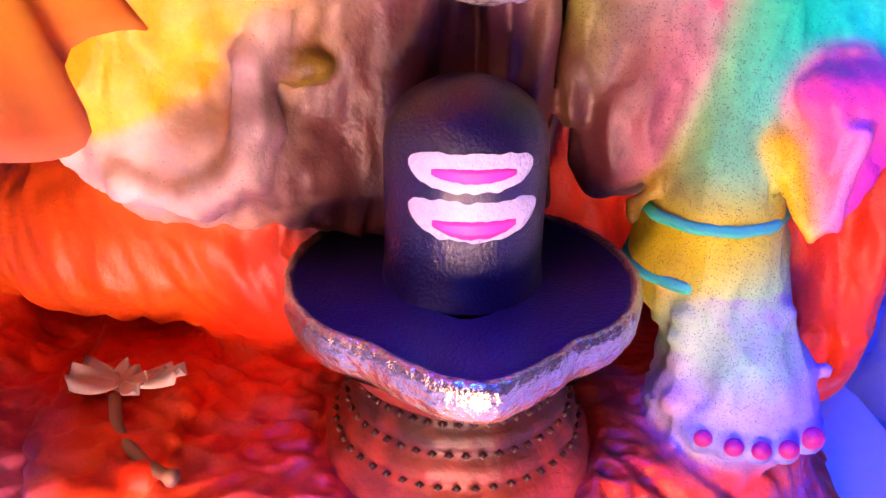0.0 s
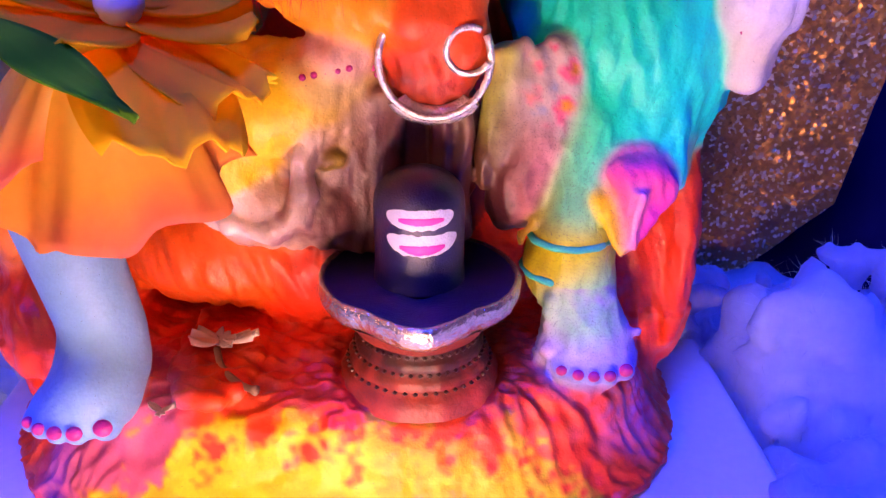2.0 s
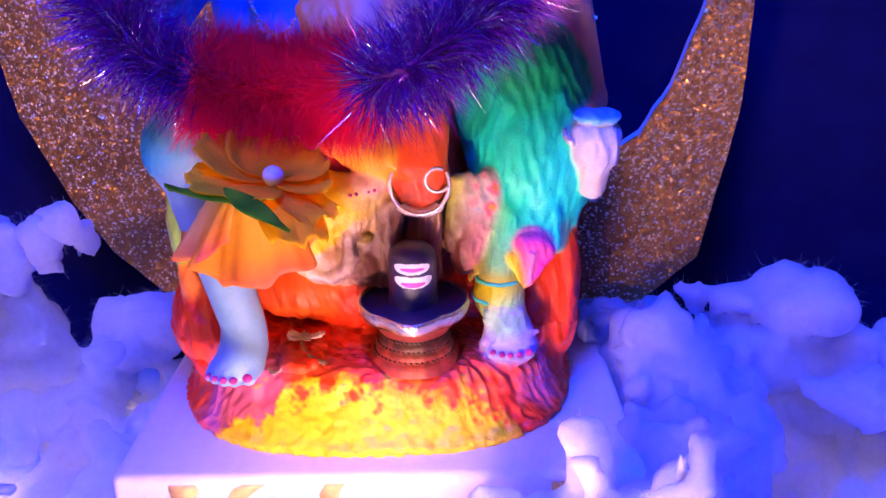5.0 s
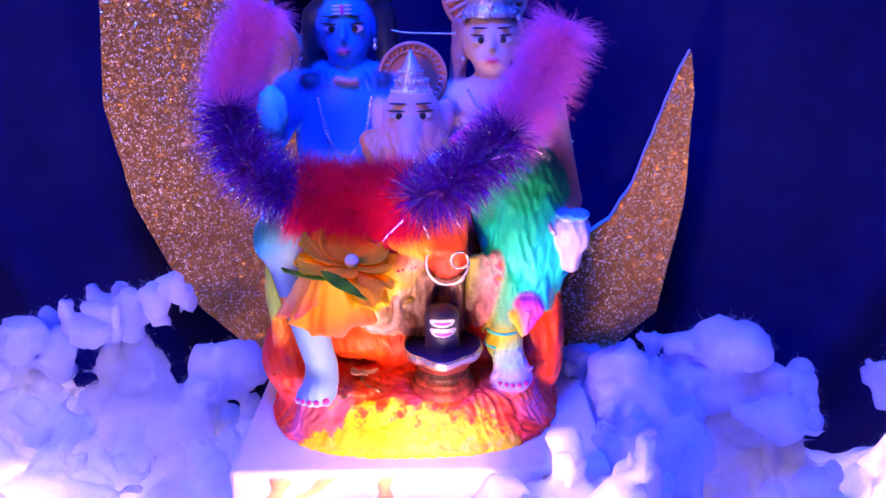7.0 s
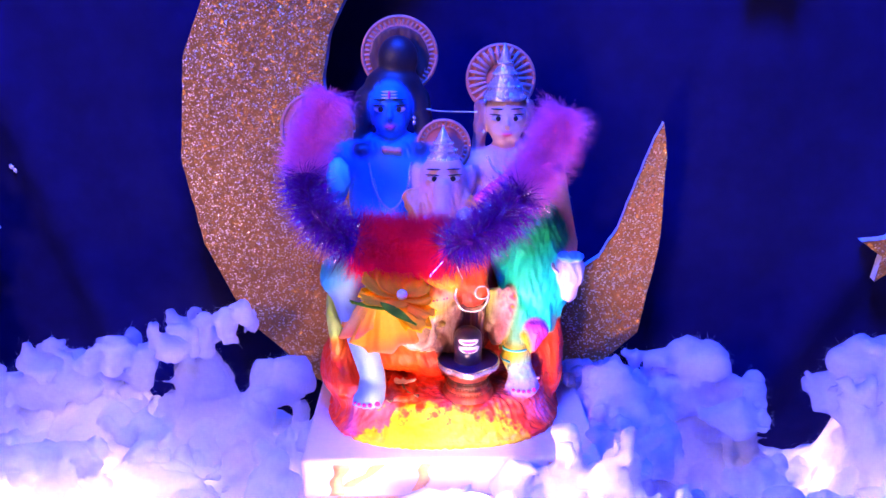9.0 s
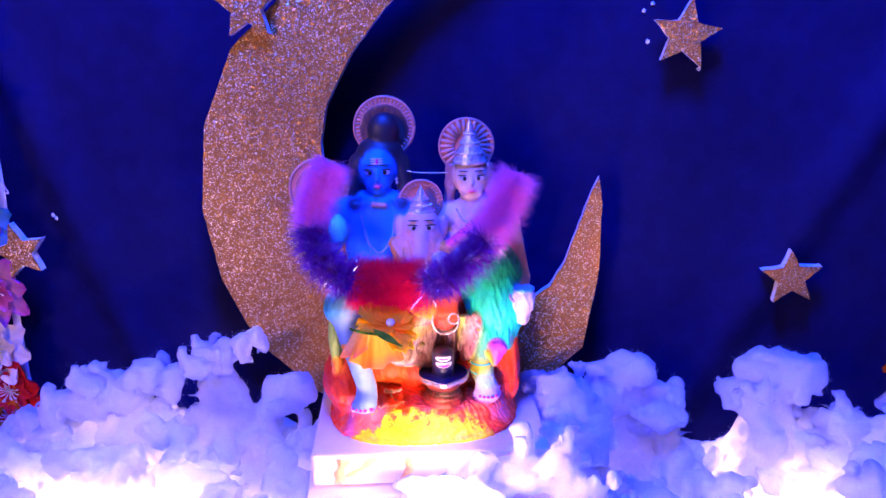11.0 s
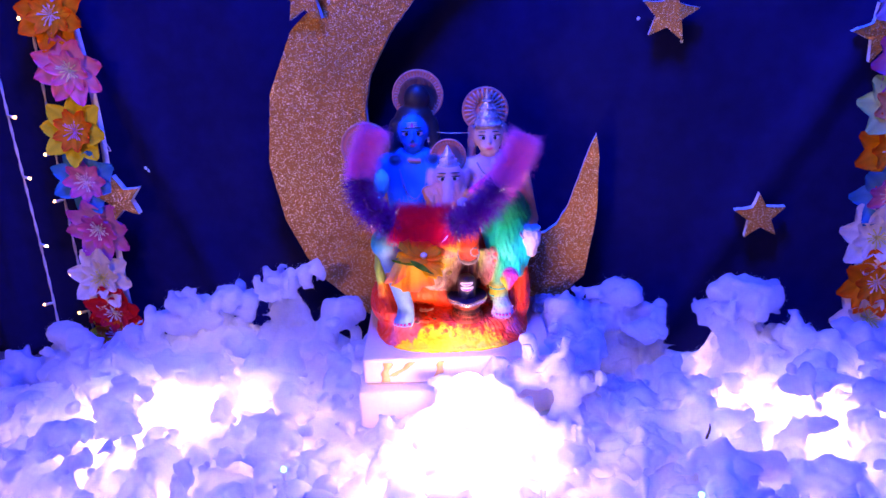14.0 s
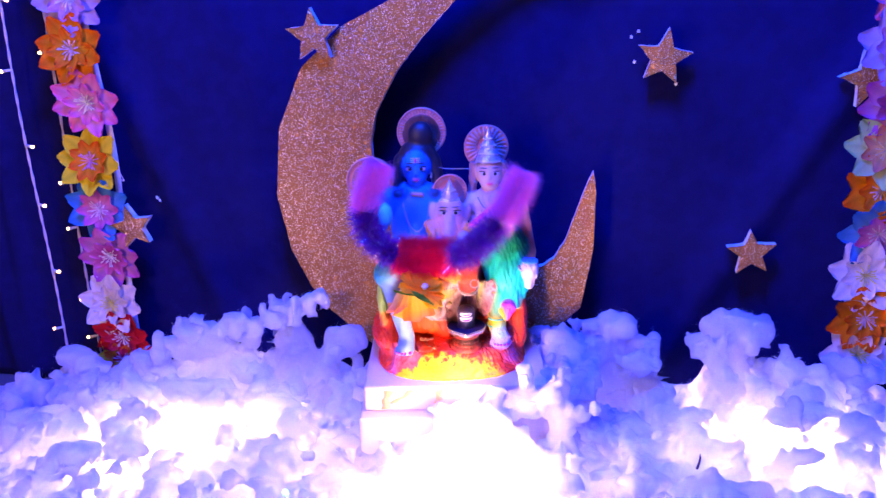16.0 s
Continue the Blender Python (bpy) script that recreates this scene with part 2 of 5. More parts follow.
# ---- pedestal of two slabs ----
def slab(name, lo, hi, label, streaks):
    ob = thing(name, STATUE, label, "pedestal", "pedestal slabs")
    bm = bmesh.new()
    box(bm, lo, hi, 0.003)
    for v in bm.verts:
        v.co += 0.0008 * Vector((noise.noise(v.co * 90), noise.noise(v.co * 90 + Vector((5, 0, 0))), 0))
    part("slab_body", bm, MARBLE, ob)
    for x0, x1, z0, z1, w in streaks:
        n = 10
        vs, fs = [], []
        for k in range(n + 1):
            t = k / n
            c = x0 + (x1 - x0) * t + 0.0012 * math.sin(9 * t + x0 * 300)
            h = w * (0.8 + 0.4 * noise.noise(Vector((t * 4, x0 * 90, 0))))
            z = z0 + (z1 - z0) * t
            vs += [(c - h, lo[1] - 0.0005, z), (c + h, lo[1] - 0.0005, z)]
        fs = [(2 * k, 2 * k + 1, 2 * k + 3, 2 * k + 2) for k in range(n)]
        ob2 = link("painted_streak", mesh_of("painted_streak", vs, fs), YELLOW_STREAK, ob, "yellow painted streak")
        ob2.modifiers.new("thickness", "SOLIDIFY").thickness = 0.0004
    return ob


slab("pedestal_slab", (-0.103, -0.058, 0.232), (0.086, 0.095, 0.2590), "white painted pedestal slab with yellow streaks under the statue",
     ((-0.082, -0.078, 0.234, 0.256, 0.0055), (-0.074, -0.052, 0.240, 0.256, 0.005), (-0.030, -0.024, 0.234, 0.256, 0.0045), (0.050, 0.056, 0.234, 0.256, 0.003)))
slab("pedestal_slab", (-0.108, -0.070, 0.136), (0.092, 0.10, 0.2295), "white painted lower pedestal slab sunk in cotton", ((-0.02, -0.017, 0.19, 0.224, 0.003),))

# ---- moon and stars ----
def cutout(name, outline, depth, mat_face, mat_edge, parent, face_label):
    """A flat board: foam body with a glittered sheet on its front (towards -y)."""
    bm = bmesh.new()
    front = [bm.verts.new((x, 0, z)) for x, z in outline]
    back = [bm.verts.new((x, depth, z)) for x, z in outline]
    n = len(outline)
    bm.faces.new(front)
    bm.faces.new(back[::-1])
    for i in range(n):
        bm.faces.new((front[i], back[i], back[(i + 1) % n], front[(i + 1) % n]))
    bm.normal_update()
    bmesh.ops.triangulate(bm, faces=[f for f in bm.faces if len(f.verts) > 4])
    bmesh.ops.recalc_face_normals(bm, faces=bm.faces[:])
    part("foam_board", bm, mat_edge, parent, "white foam board", smooth=False)
    bm = bmesh.new()
    inset = [bm.verts.new((x, -0.0012, z)) for x, z in outline]
    rim = [bm.verts.new((x, 0.0004, z)) for x, z in outline]
    f = bm.faces.new(inset)
    for i in range(n):
        bm.faces.new((inset[i], rim[i], rim[(i + 1) % n], inset[(i + 1) % n]))
    bm.normal_update()
    bmesh.ops.triangulate(bm, faces=[f])
    bmesh.ops.recalc_face_normals(bm, faces=bm.faces[:])
    part("glitter_sheet", bm, mat_face, parent, face_label, smooth=False)


moon = thing("crescent_moon", pose(0, 0.203, 0), "large gold glitter crescent moon cut from foam board", "moon decoration")
MOON_OUTER = [(0.20, 0.694), (0.15, 0.700), (0.09, 0.692), (0.03, 0.668), (-0.034, 0.6325), (-0.089, 0.6052), (-0.137, 0.562), (-0.168, 0.4945),
              (-0.1775, 0.415), (-0.1650, 0.348), (-0.1435, 0.302), (-0.1265, 0.277), (-0.078, 0.234), (-0.03, 0.208), (0.05, 0.200), (0.119, 0.2385), (0.149, 0.2595), (0.1760, 0.287), (0.1880, 0.357),
              (0.1892, 0.424), (0.1855, 0.448)]
MOON_INNER = [(0.1795, 0.436), (0.1570, 0.369), (0.1446, 0.3465), (0.1315, 0.3368), (0.10, 0.328), (0.04, 0.325), (-0.01, 0.346), (-0.042, 0.400), (-0.0605, 0.450), (-0.0620, 0.478), (-0.0550, 0.512),
              (-0.031, 0.5555), (0.000, 0.594), (0.0355, 0.631), (0.09, 0.668), (0.14, 0.685)]


def crinkled(points, step=0.006, amount=0.0007):
    out = []
    for i, p in enumerate(points):
        q = points[(i + 1) % len(points)]
        a, b = Vector(p), Vector(q)
        k = max(1, int((b - a).length / step))
        for s in range(k):
            c = a.lerp(b, s / k)
            out.append((c.x + amount * noise.noise(Vector((c.x, 0, c.y)) * 150), c.y + amount * noise.noise(Vector((c.x, 7, c.y)) * 150)))
    return out


cutout("moon", crinkled(MOON_OUTER + MOON_INNER), 0.008, GOLD_GLITTER, FOAM, moon, "crumpled gold glitter sheet")

for x, y, z, size, turn in ((-0.3667, 0.205, 0.3708, 0.028, 12), (-0.1175, 0.190, 0.597, 0.0295, 3), (0.2549, 0.219, 0.568, 0.0295, -8), (0.3632, 0.219, 0.3528, 0.0265, 5), (0.463, 0.219, 0.546, 0.030, 16)):
    star = thing("glitter_star", pose(x, y, z, 0, -turn, 0), "gold glitter star cut from white foam board", "star decoration", "stars on the backdrop")
    pts = []
    for k in range(10):
        a = math.pi / 2 + k * math.pi / 5
        r = size * (1.0 + random.uniform(-0.06, 0.06)) if k % 2 == 0 else size * 0.46
        pts.append((r * math.cos(a), r * math.sin(a)))
    cutout("star", crinkled(pts, 0.004, 0.0006), 0.009, GOLD_GLITTER, FOAM, star, "gold glitter face")

for x, z in ((0.222, 0.588), (0.229, 0.594), (0.226, 0.562), (0.271, 0.538), (0.441, 0.548), (-0.349, 0.399), (-0.345, 0.396)):
    bm = bmesh.new()
    bmesh.ops.create_icosphere(bm, subdivisions=1, radius=0.0022)
    for v in bm.verts:
        v.co += 0.0010 * noise.noise_vector(v.co * 900 + Vector((x * 50, z * 50, 0)))
        v.co.y *= 0.5
    ob = part("foam_crumb", bm, FOAM)
    ob.matrix_world = pose(x, cloth_y(x, z) - 0.0022, z)
    tagged(ob, "tiny white foam crumb stuck on the cloth", "crumb", "foam crumbs on the cloth")

def nets(field, lo, step):
    """Surface of a field of distances on a grid (naive surface nets)."""
    n = field.shape
    inside = field < 0
    c = [inside[i:n[0] - 1 + i, j:n[1] - 1 + j, k:n[2] - 1 + k] for i in (0, 1) for j in (0, 1) for k in (0, 1)]
    total = sum(q.astype(np.int8) for q in c)
    cells = np.argwhere((total > 0) & (total < 8))
    index = np.full((n[0] - 1, n[1] - 1, n[2] - 1), -1, np.int32)
    index[tuple(cells.T)] = np.arange(len(cells))
    acc, num = np.zeros((len(cells), 3)), np.zeros(len(cells))
    corner = {}
    for i in (0, 1):
        for j in (0, 1):
            for k in (0, 1):
                corner[i, j, k] = field[cells[:, 0] + i, cells[:, 1] + j, cells[:, 2] + k]
    for p in corner:
        for axis in range(3):
            if p[axis] == 0:
                q = tuple(1 if m == axis else p[m] for m in range(3))
                a, b = corner[p], corner[q]
                cross = (a < 0) != (b < 0)
                t = np.where(cross, a / np.where(np.abs(a - b) < 1e-12, 1, a - b), 0)
                pos = np.tile(np.array(p, float), (len(cells), 1))
                pos[:, axis] += t
                acc[cross] += pos[cross]
                num += cross
    vv = (cells + acc / num[:, None]) * step + np.array(lo)
    ff = []
    for axis in range(3):
        u, w = (axis + 1) % 3, (axis + 2) % 3
        a = inside[tuple(slice(0, -1) if m == axis else slice(1, -1) for m in range(3))]
        b = inside[tuple(slice(1, None) if m == axis else slice(1, -1) for m in range(3))]
        for way, pick in ((1, a & ~b), (-1, ~a & b)):
            e = np.argwhere(pick)
            full = e.copy()
            for m in range(3):
                if m != axis:
                    full[:, m] += 1
            quad = []
            for du, dw in ((-1, -1), (0, -1), (0, 0), (-1, 0)):
                g = full.copy()
                g[:, u] += du
                g[:, w] += dw
                quad.append(index[g[:, 0], g[:, 1], g[:, 2]])
            quad = np.stack(quad, 1)
            ff.append(quad if way > 0 else quad[:, ::-1])
    return vv, np.concatenate(ff)


# ---- cotton clouds ----
MOUNDS = ((0.075, 0.000, 0.060, 0.040, 0.065), (0.06, -0.12, 0.12, 0.08, 0.03), (-0.25, 0.03, 0.13, 0.08, 0.035), (-0.150, 0.158, 0.026, 0.020, 0.085), (-0.24, 0.15, 0.06, 0.04, 0.055), (-0.10, 0.13, 0.03, 0.03, 0.03),
          (0.215, 0.165, 0.045, 0.03, 0.065), (0.337, 0.160, 0.026, 0.03, 0.085), (0.40, 0.07, 0.10, 0.08, 0.045), (0.45, 0.16, 0.06, 0.04, 0.03), (0.145, 0.14, 0.035, 0.035, 0.06), (-0.36, 0.17, 0.07, 0.04, 0.012))


def ramp(a, b, x):
    t = min(1.0, max(0.0, (x - a) / (b - a)))
    return t * t * (3 - 2 * t)


def cotton_top(x, y):
    z = 0.200
    for cx, cy, sx, sy, h in MOUNDS:
        z += h * math.exp(-((x - cx) / sx) ** 2 - ((y - cy) / sy) ** 2)
    z -= 0.068 * ramp(-0.36, -0.56, x) + 0.05 * ramp(-0.25, -0.50, y)
    q = STATUE_BACK @ Vector((x, y, 0))
    inside = ramp(-0.125, -0.103, q.x) * ramp(0.108, 0.086, q.x) * ramp(-0.078, -0.062, q.y)
    return z * (1 - inside) + min(z, 0.205) * inside


def cotton_z(x, y):
    v = Vector((x, y, 0.0))
    return cotton_top(x, y) + 0.018 * fbm(v * 14, 3) + 0.009 * fbm(v * 40 + Vector((3, 1, 0)), 4) + 0.002 * fbm(v * 130, 3)


verts, faces = [], []
nx, ny = 360, 170
for j in range(ny + 1):
    for i in range(nx + 1):
        x, y = -0.80 + 1.6 * i / nx, -0.52 + 0.735 * j / ny
        verts.append((x, y, max(0.137, cotton_z(x, y) - 0.016)))
for j in range(ny):
    for i in range(nx):
        a = j * (nx + 1) + i
        faces.append((a, a + 1, a + nx + 2, a + nx + 1))

rng = random.Random(5)
TUFTS = []          # centre and half sizes of every clump


def blocked(x, y, z, r):
    q = STATUE_BACK @ Vector((x, y, z))
    on_slab = -0.103 - r < q.x < 0.086 + r and -0.060 - r * 0.8 < q.y < 0.11 + r
    return on_slab or y + 0.8 * r > 0.200


def puff(x, y, z, r, squash=0.8):
    """A torn tuft: an uneven middle with smaller clumps grown over it."""
    sx, sy = rng.uniform(0.9, 1.4), rng.uniform(0.75, 1.1)
    TUFTS.append((x, y, z, r * 0.9 * sx, r * 0.9 * sy, r * 0.9 * squash))
    for _ in range(5):
        a, e, k = rng.uniform(0, 2 * math.pi), rng.uniform(-0.25, 1.45), rng.uniform(0.32, 0.6) * r
        TUFTS.append((x + 0.85 * r * sx * math.cos(a) * math.cos(e), y + 0.85 * r * sy * math.sin(a) * math.cos(e), z + 0.85 * r * squash * math.sin(e), k * rng.uniform(0.8, 1.4), k * 0.9, k * rng.uniform(0.7, 1.0)))


BULBS = ((0.062, -0.006), (0.105, -0.030), (0.020, -0.050), (0.075, -0.080), (-0.195, 0.055), (-0.240, 0.000), (-0.300, 0.020), (-0.270, -0.050), (0.335, 0.075), (0.385, 0.045), (0.430, 0.030))
count = 0
while count < 165:
    x, y = rng.uniform(-0.62, 0.66), rng.uniform(-0.20, 0.19)
    r = rng.uniform(0.012, 0.038)
    z = cotton_z(x, y) - 0.006 - 0.55 * r
    if blocked(x, y, z, r) or z < 0.14:
        continue
    if any((x - bx) ** 2 + (y - by) ** 2 < (0.022 + 0.6 * r) ** 2 for bx, by in BULBS):
        continue
    puff(x, y, z, r, 0.62)
    count += 1
# small tufts thrown loosely over the sunk lamps
for bx, by in BULBS[4:]:
    for _ in range(4):
        a, d = rng.uniform(0, 2 * math.pi), rng.uniform(0.036, 0.062)
        x, y, r = bx + d * math.cos(a), by + 0.8 * d * math.sin(a), rng.uniform(0.010, 0.019)
        z = cotton_z(x, y) - 0.1 * r
        if not blocked(x, y, z, r):
            puff(x, y, z, r, 0.75)
# tufts that lap over the pedestal's front and side
for lx, ly, z, r in ((0.028, -0.080, 0.244, 0.017), (0.060, -0.078, 0.250, 0.018), (0.090, -0.072, 0.248, 0.020), (0.110, -0.030, 0.246, 0.022), (0.114, 0.015, 0.246, 0.022), (0.112, 0.055, 0.240, 0.022), (-0.014, -0.094, 0.236, 0.014), (0.022, -0.104, 0.244, 0.015), (0.000, -0.108, 0.240, 0.014)):
    q = STATUE @ Vector((lx, ly, z))
    puff(q.x, q.y, z, r, 0.9)
# taller tufts along the back
for x, y, z, r in ((-0.150, 0.165, 0.290, 0.020), (-0.128, 0.16, 0.300, 0.014), (-0.165, 0.16, 0.268, 0.022), (-0.21, 0.155, 0.258, 0.024), (-0.255, 0.15, 0.250, 0.024), (-0.29, 0.15, 0.235, 0.022), (0.215, 0.165, 0.268, 0.022), (0.185, 0.165, 0.262, 0.020),
                   (0.245, 0.16, 0.248, 0.020), (0.335, 0.165, 0.292, 0.018), (0.350, 0.16, 0.272, 0.022), (0.315, 0.16, 0.262, 0.022), (0.155, 0.155, 0.250, 0.020), (0.40, 0.15, 0.240, 0.024), (0.45, 0.155, 0.236, 0.020), (-0.095, 0.165, 0.238, 0.018), (-0.36, 0.165, 0.205, 0.022), (-0.44, 0.16, 0.196, 0.024), (-0.50, 0.13, 0.165, 0.024)):
    puff(x, y, z, r, 0.95)


def lattice(shape, lo, step, cell, seed):
    """Smooth random values between -1 and 1 on the grid, one knot for each cell."""
    dice = np.random.RandomState(seed)
    at, part_of = [], []
    for k in range(3):
        u = np.arange(shape[k]) * step / cell
        at.append(u.astype(int))
        w = u - at[-1]
        part_of.append((w * w * (3 - 2 * w)).astype(np.float32))
    knots = dice.uniform(-1, 1, [a[-1] + 2 for a in at]).astype(np.float32)
    for k in range(3):
        low, high = np.take(knots, at[k], axis=k), np.take(knots, at[k] + 1, axis=k)
        w = part_of[k].reshape([-1 if m == k else 1 for m in range(3)])
        knots = low + (high - low) * w
    return knots


def fluff(lo, hi, step):
    """The cotton as one soft body: a bed, the tufts melted into it, and billows."""
    ax = [np.arange(lo[k], hi[k], step) for k in range(3)]
    n = [len(a) for a in ax]
    bed = np.array([[cotton_top(x, y) for y in ax[1]] for x in ax[0]], np.float32)
    field = 0.8 * (ax[2][None, None, :].astype(np.float32) - bed[:, :, None] + 0.010)
    for cx, cy, cz, rx, ry, rz in TUFTS:
        c, h = (cx, cy, cz), (rx, ry, rz)
        sl = tuple(slice(max(0, int((c[k] - h[k] - 0.02 - lo[k]) / step)), max(0, min(n[k], int((c[k] + h[k] + 0.02 - lo[k]) / step) + 2))) for k in range(3))
        x, y, z = [(ax[k][sl[k]] - c[k]).astype(np.float32).reshape([-1 if m == k else 1 for m in range(3)]) for k in range(3)]
        d = (np.sqrt((x / rx) ** 2 + (y / ry) ** 2 + (z / rz) ** 2) - 1) * min(h)
        o = field[sl]
        w = np.clip(0.5 + 0.5 * (o - d) / 0.008, 0, 1)
        field[sl] = o * (1 - w) + d * w - 0.008 * w * (1 - w)
    for cell, amount in ((0.034, 0.011), (0.017, 0.0075), (0.0085, 0.0032)):
        field -= amount * (2.0 * np.abs(lattice(n, lo, step, cell, int(cell * 1e5))) - 0.62)
    field[:, :, 0] = 0.01
    field[[0, -1]] = 0.01
    field[:, [0, -1]] = 0.01
    return nets(field, lo, step)


def largest(v, f):
    """Only the biggest connected piece, with no crumbs in the air."""
    root = np.arange(len(v))
    while True:
        low = root[f].min(1)
        nxt = root.copy()
        for k in range(4):
            np.minimum.at(nxt, f[:, k], low)
        nxt = nxt[nxt]
        if (nxt == root).all():
            break
        root = nxt
    main = np.bincount(root).argmax()
    return v, f[root[f[:, 0]] == main]


cloud_v, cloud_f = fluff((-0.66, -0.24, 0.150), (0.70, 0.206, 0.345), 0.0026)
cloud_v, cloud_f = largest(cloud_v, cloud_f)
faces += [tuple(q) for q in (cloud_f + len(verts)).tolist()]
verts += [tuple(q) for q in cloud_v.tolist()]
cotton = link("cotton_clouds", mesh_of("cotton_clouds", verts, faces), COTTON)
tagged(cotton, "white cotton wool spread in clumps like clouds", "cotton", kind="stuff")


def strands(name, starts, mat, parent, length, width, spread, sink=0.0, seed=3, color=None, droop=0.0):
    """Loose tapered threads, two segments each: starts are (root, way)."""
    r = np.random.RandomState(seed)
    p = np.array([tuple(s[0]) for s in starts])
    d = np.array([tuple(s[1]) for s in starts]) + r.normal(0, spread, (len(starts), 3))
    d /= np.linalg.norm(d, axis=1)[:, None]
    side = np.cross(d, r.normal(0, 1, d.shape))
    side /= np.linalg.norm(side, axis=1)[:, None]
    ln = (length * r.uniform(0.45, 1.15, len(p)))[:, None]
    bend = r.normal(0, 0.22, d.shape) + np.array([0, 0, -droop])
    p0 = p - d * sink
    p1 = p0 + d * ln * 0.55
    p2 = p1 + (d + bend) * ln * 0.45
    w = side * width
    v = np.stack([p0 - w, p0 + w, p1 - w * 0.8, p1 + w * 0.8, p2], 1).reshape(-1, 3)
    k = np.arange(len(p))[:, None] * 5
    f = np.concatenate([k + np.array([[0, 1, 3]]), k + np.array([[0, 3, 2]]), k + np.array([[2, 3, 4]])])
    me = bpy.data.meshes.new(name)
    me.from_pydata(v.tolist(), [], f.tolist())
    return link(name, me, mat, parent, smooth=False)


corner = cloud_v[cloud_f]
face_way = np.cross(corner[:, 1] - corner[:, 0], corner[:, 3] - corner[:, 0])
face_way /= np.linalg.norm(face_way, axis=1)[:, None] + 1e-12
seen = np.flatnonzero((face_way[:, 2] > -0.3) & (corner[:, 0, 1] > -0.19))
picked = np.random.RandomState(9).choice(seen, 110000)
roots = list(zip(corner[picked].mean(1).tolist(), face_way[picked].tolist()))
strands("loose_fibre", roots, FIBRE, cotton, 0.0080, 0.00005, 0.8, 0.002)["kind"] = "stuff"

# lamps sunk in the cotton, in three clusters
bare = STATUE @ Vector((0.000, -0.145, 0.268))
for x, y in BULBS + ((bare.x, bare.y),):
    open_bulb = x == bare.x
    z = bare.z + 0.030 if open_bulb else cotton_z(x, y) - (0.020 if -0.05 < x < 0.15 else 0.023)
    bulb = thing("lamp_bulb", pose(x, y, z - 0.030), "lit warm white bulb peeping from the cotton" if open_bulb else "lit warm white bulb sunk in the cotton", "bulb", "bulbs under the cotton")
    bm = bmesh.new()
    bmesh.ops.create_uvsphere(bm, u_segments=24, v_segments=14, radius=0.020 if open_bulb else 0.010)
    for v in bm.verts:
        v.co.z = v.co.z * (1.0 if v.co.z > 0 else 1.25)
    part("bulb_glass", bm, BARE_BULB_LIGHT if open_bulb else BULB_LIGHT, bulb, "glowing frosted glass")
    vs, fs = tube([(0, 0, -0.034), (0, 0, -0.026), (0, 0, -0.018), (0, 0, -0.010)], [0.005, 0.0055, 0.007, 0.007], 16)
    link("bulb_base", mesh_of("bulb_base", vs, fs), FOAM, bulb)

# ---- the statue: one cast and painted piece ----
RED, ORANGE, YELLOW = (0.78, 0.115, 0.070), (0.88, 0.25, 0.03), (0.88, 0.58, 0.02)
BLUE_SKIN, PALE_BLUE, BLACK = (0.06, 0.30, 0.70), (0.25, 0.38, 0.60), (0.015, 0.014, 0.02)
SKIN, PALE, LILAC = (0.70, 0.40, 0.28), (0.72, 0.54, 0.50), (0.68, 0.46, 0.46)
SALMON, GREEN, CYAN, PINK = (0.62, 0.26, 0.19), (0.05, 0.48, 0.19), (0.06, 0.95, 0.58), (0.82, 0.16, 0.36)
WHITE, TAN, LEAF = (0.80, 0.76, 0.72), (0.55, 0.38, 0.30), (0.40, 0.58, 0.18)
SHAPES = []


def egg(c, r, col, k=0.004, tilt=0.0):
    SHAPES.append(("egg", np.array(c), np.array(r), col, k, math.radians(tilt), max(r)))


def limb(a, b, ra, rb, col, k=0.004, flat=1.0):
    SHAPES.append(("limb", np.array(a), np.array(b), col, k, (ra, rb, flat), max(ra, rb)))


def disc(c, radius, half, col, k=0.002):
    SHAPES.append(("disc", np.array(c), (radius, half), col, k, 0, radius))


def plinth(c, half, rnd, col, k=0.005):
    SHAPES.append(("plinth", np.array(c), np.array(half), col, k, rnd, max(half)))


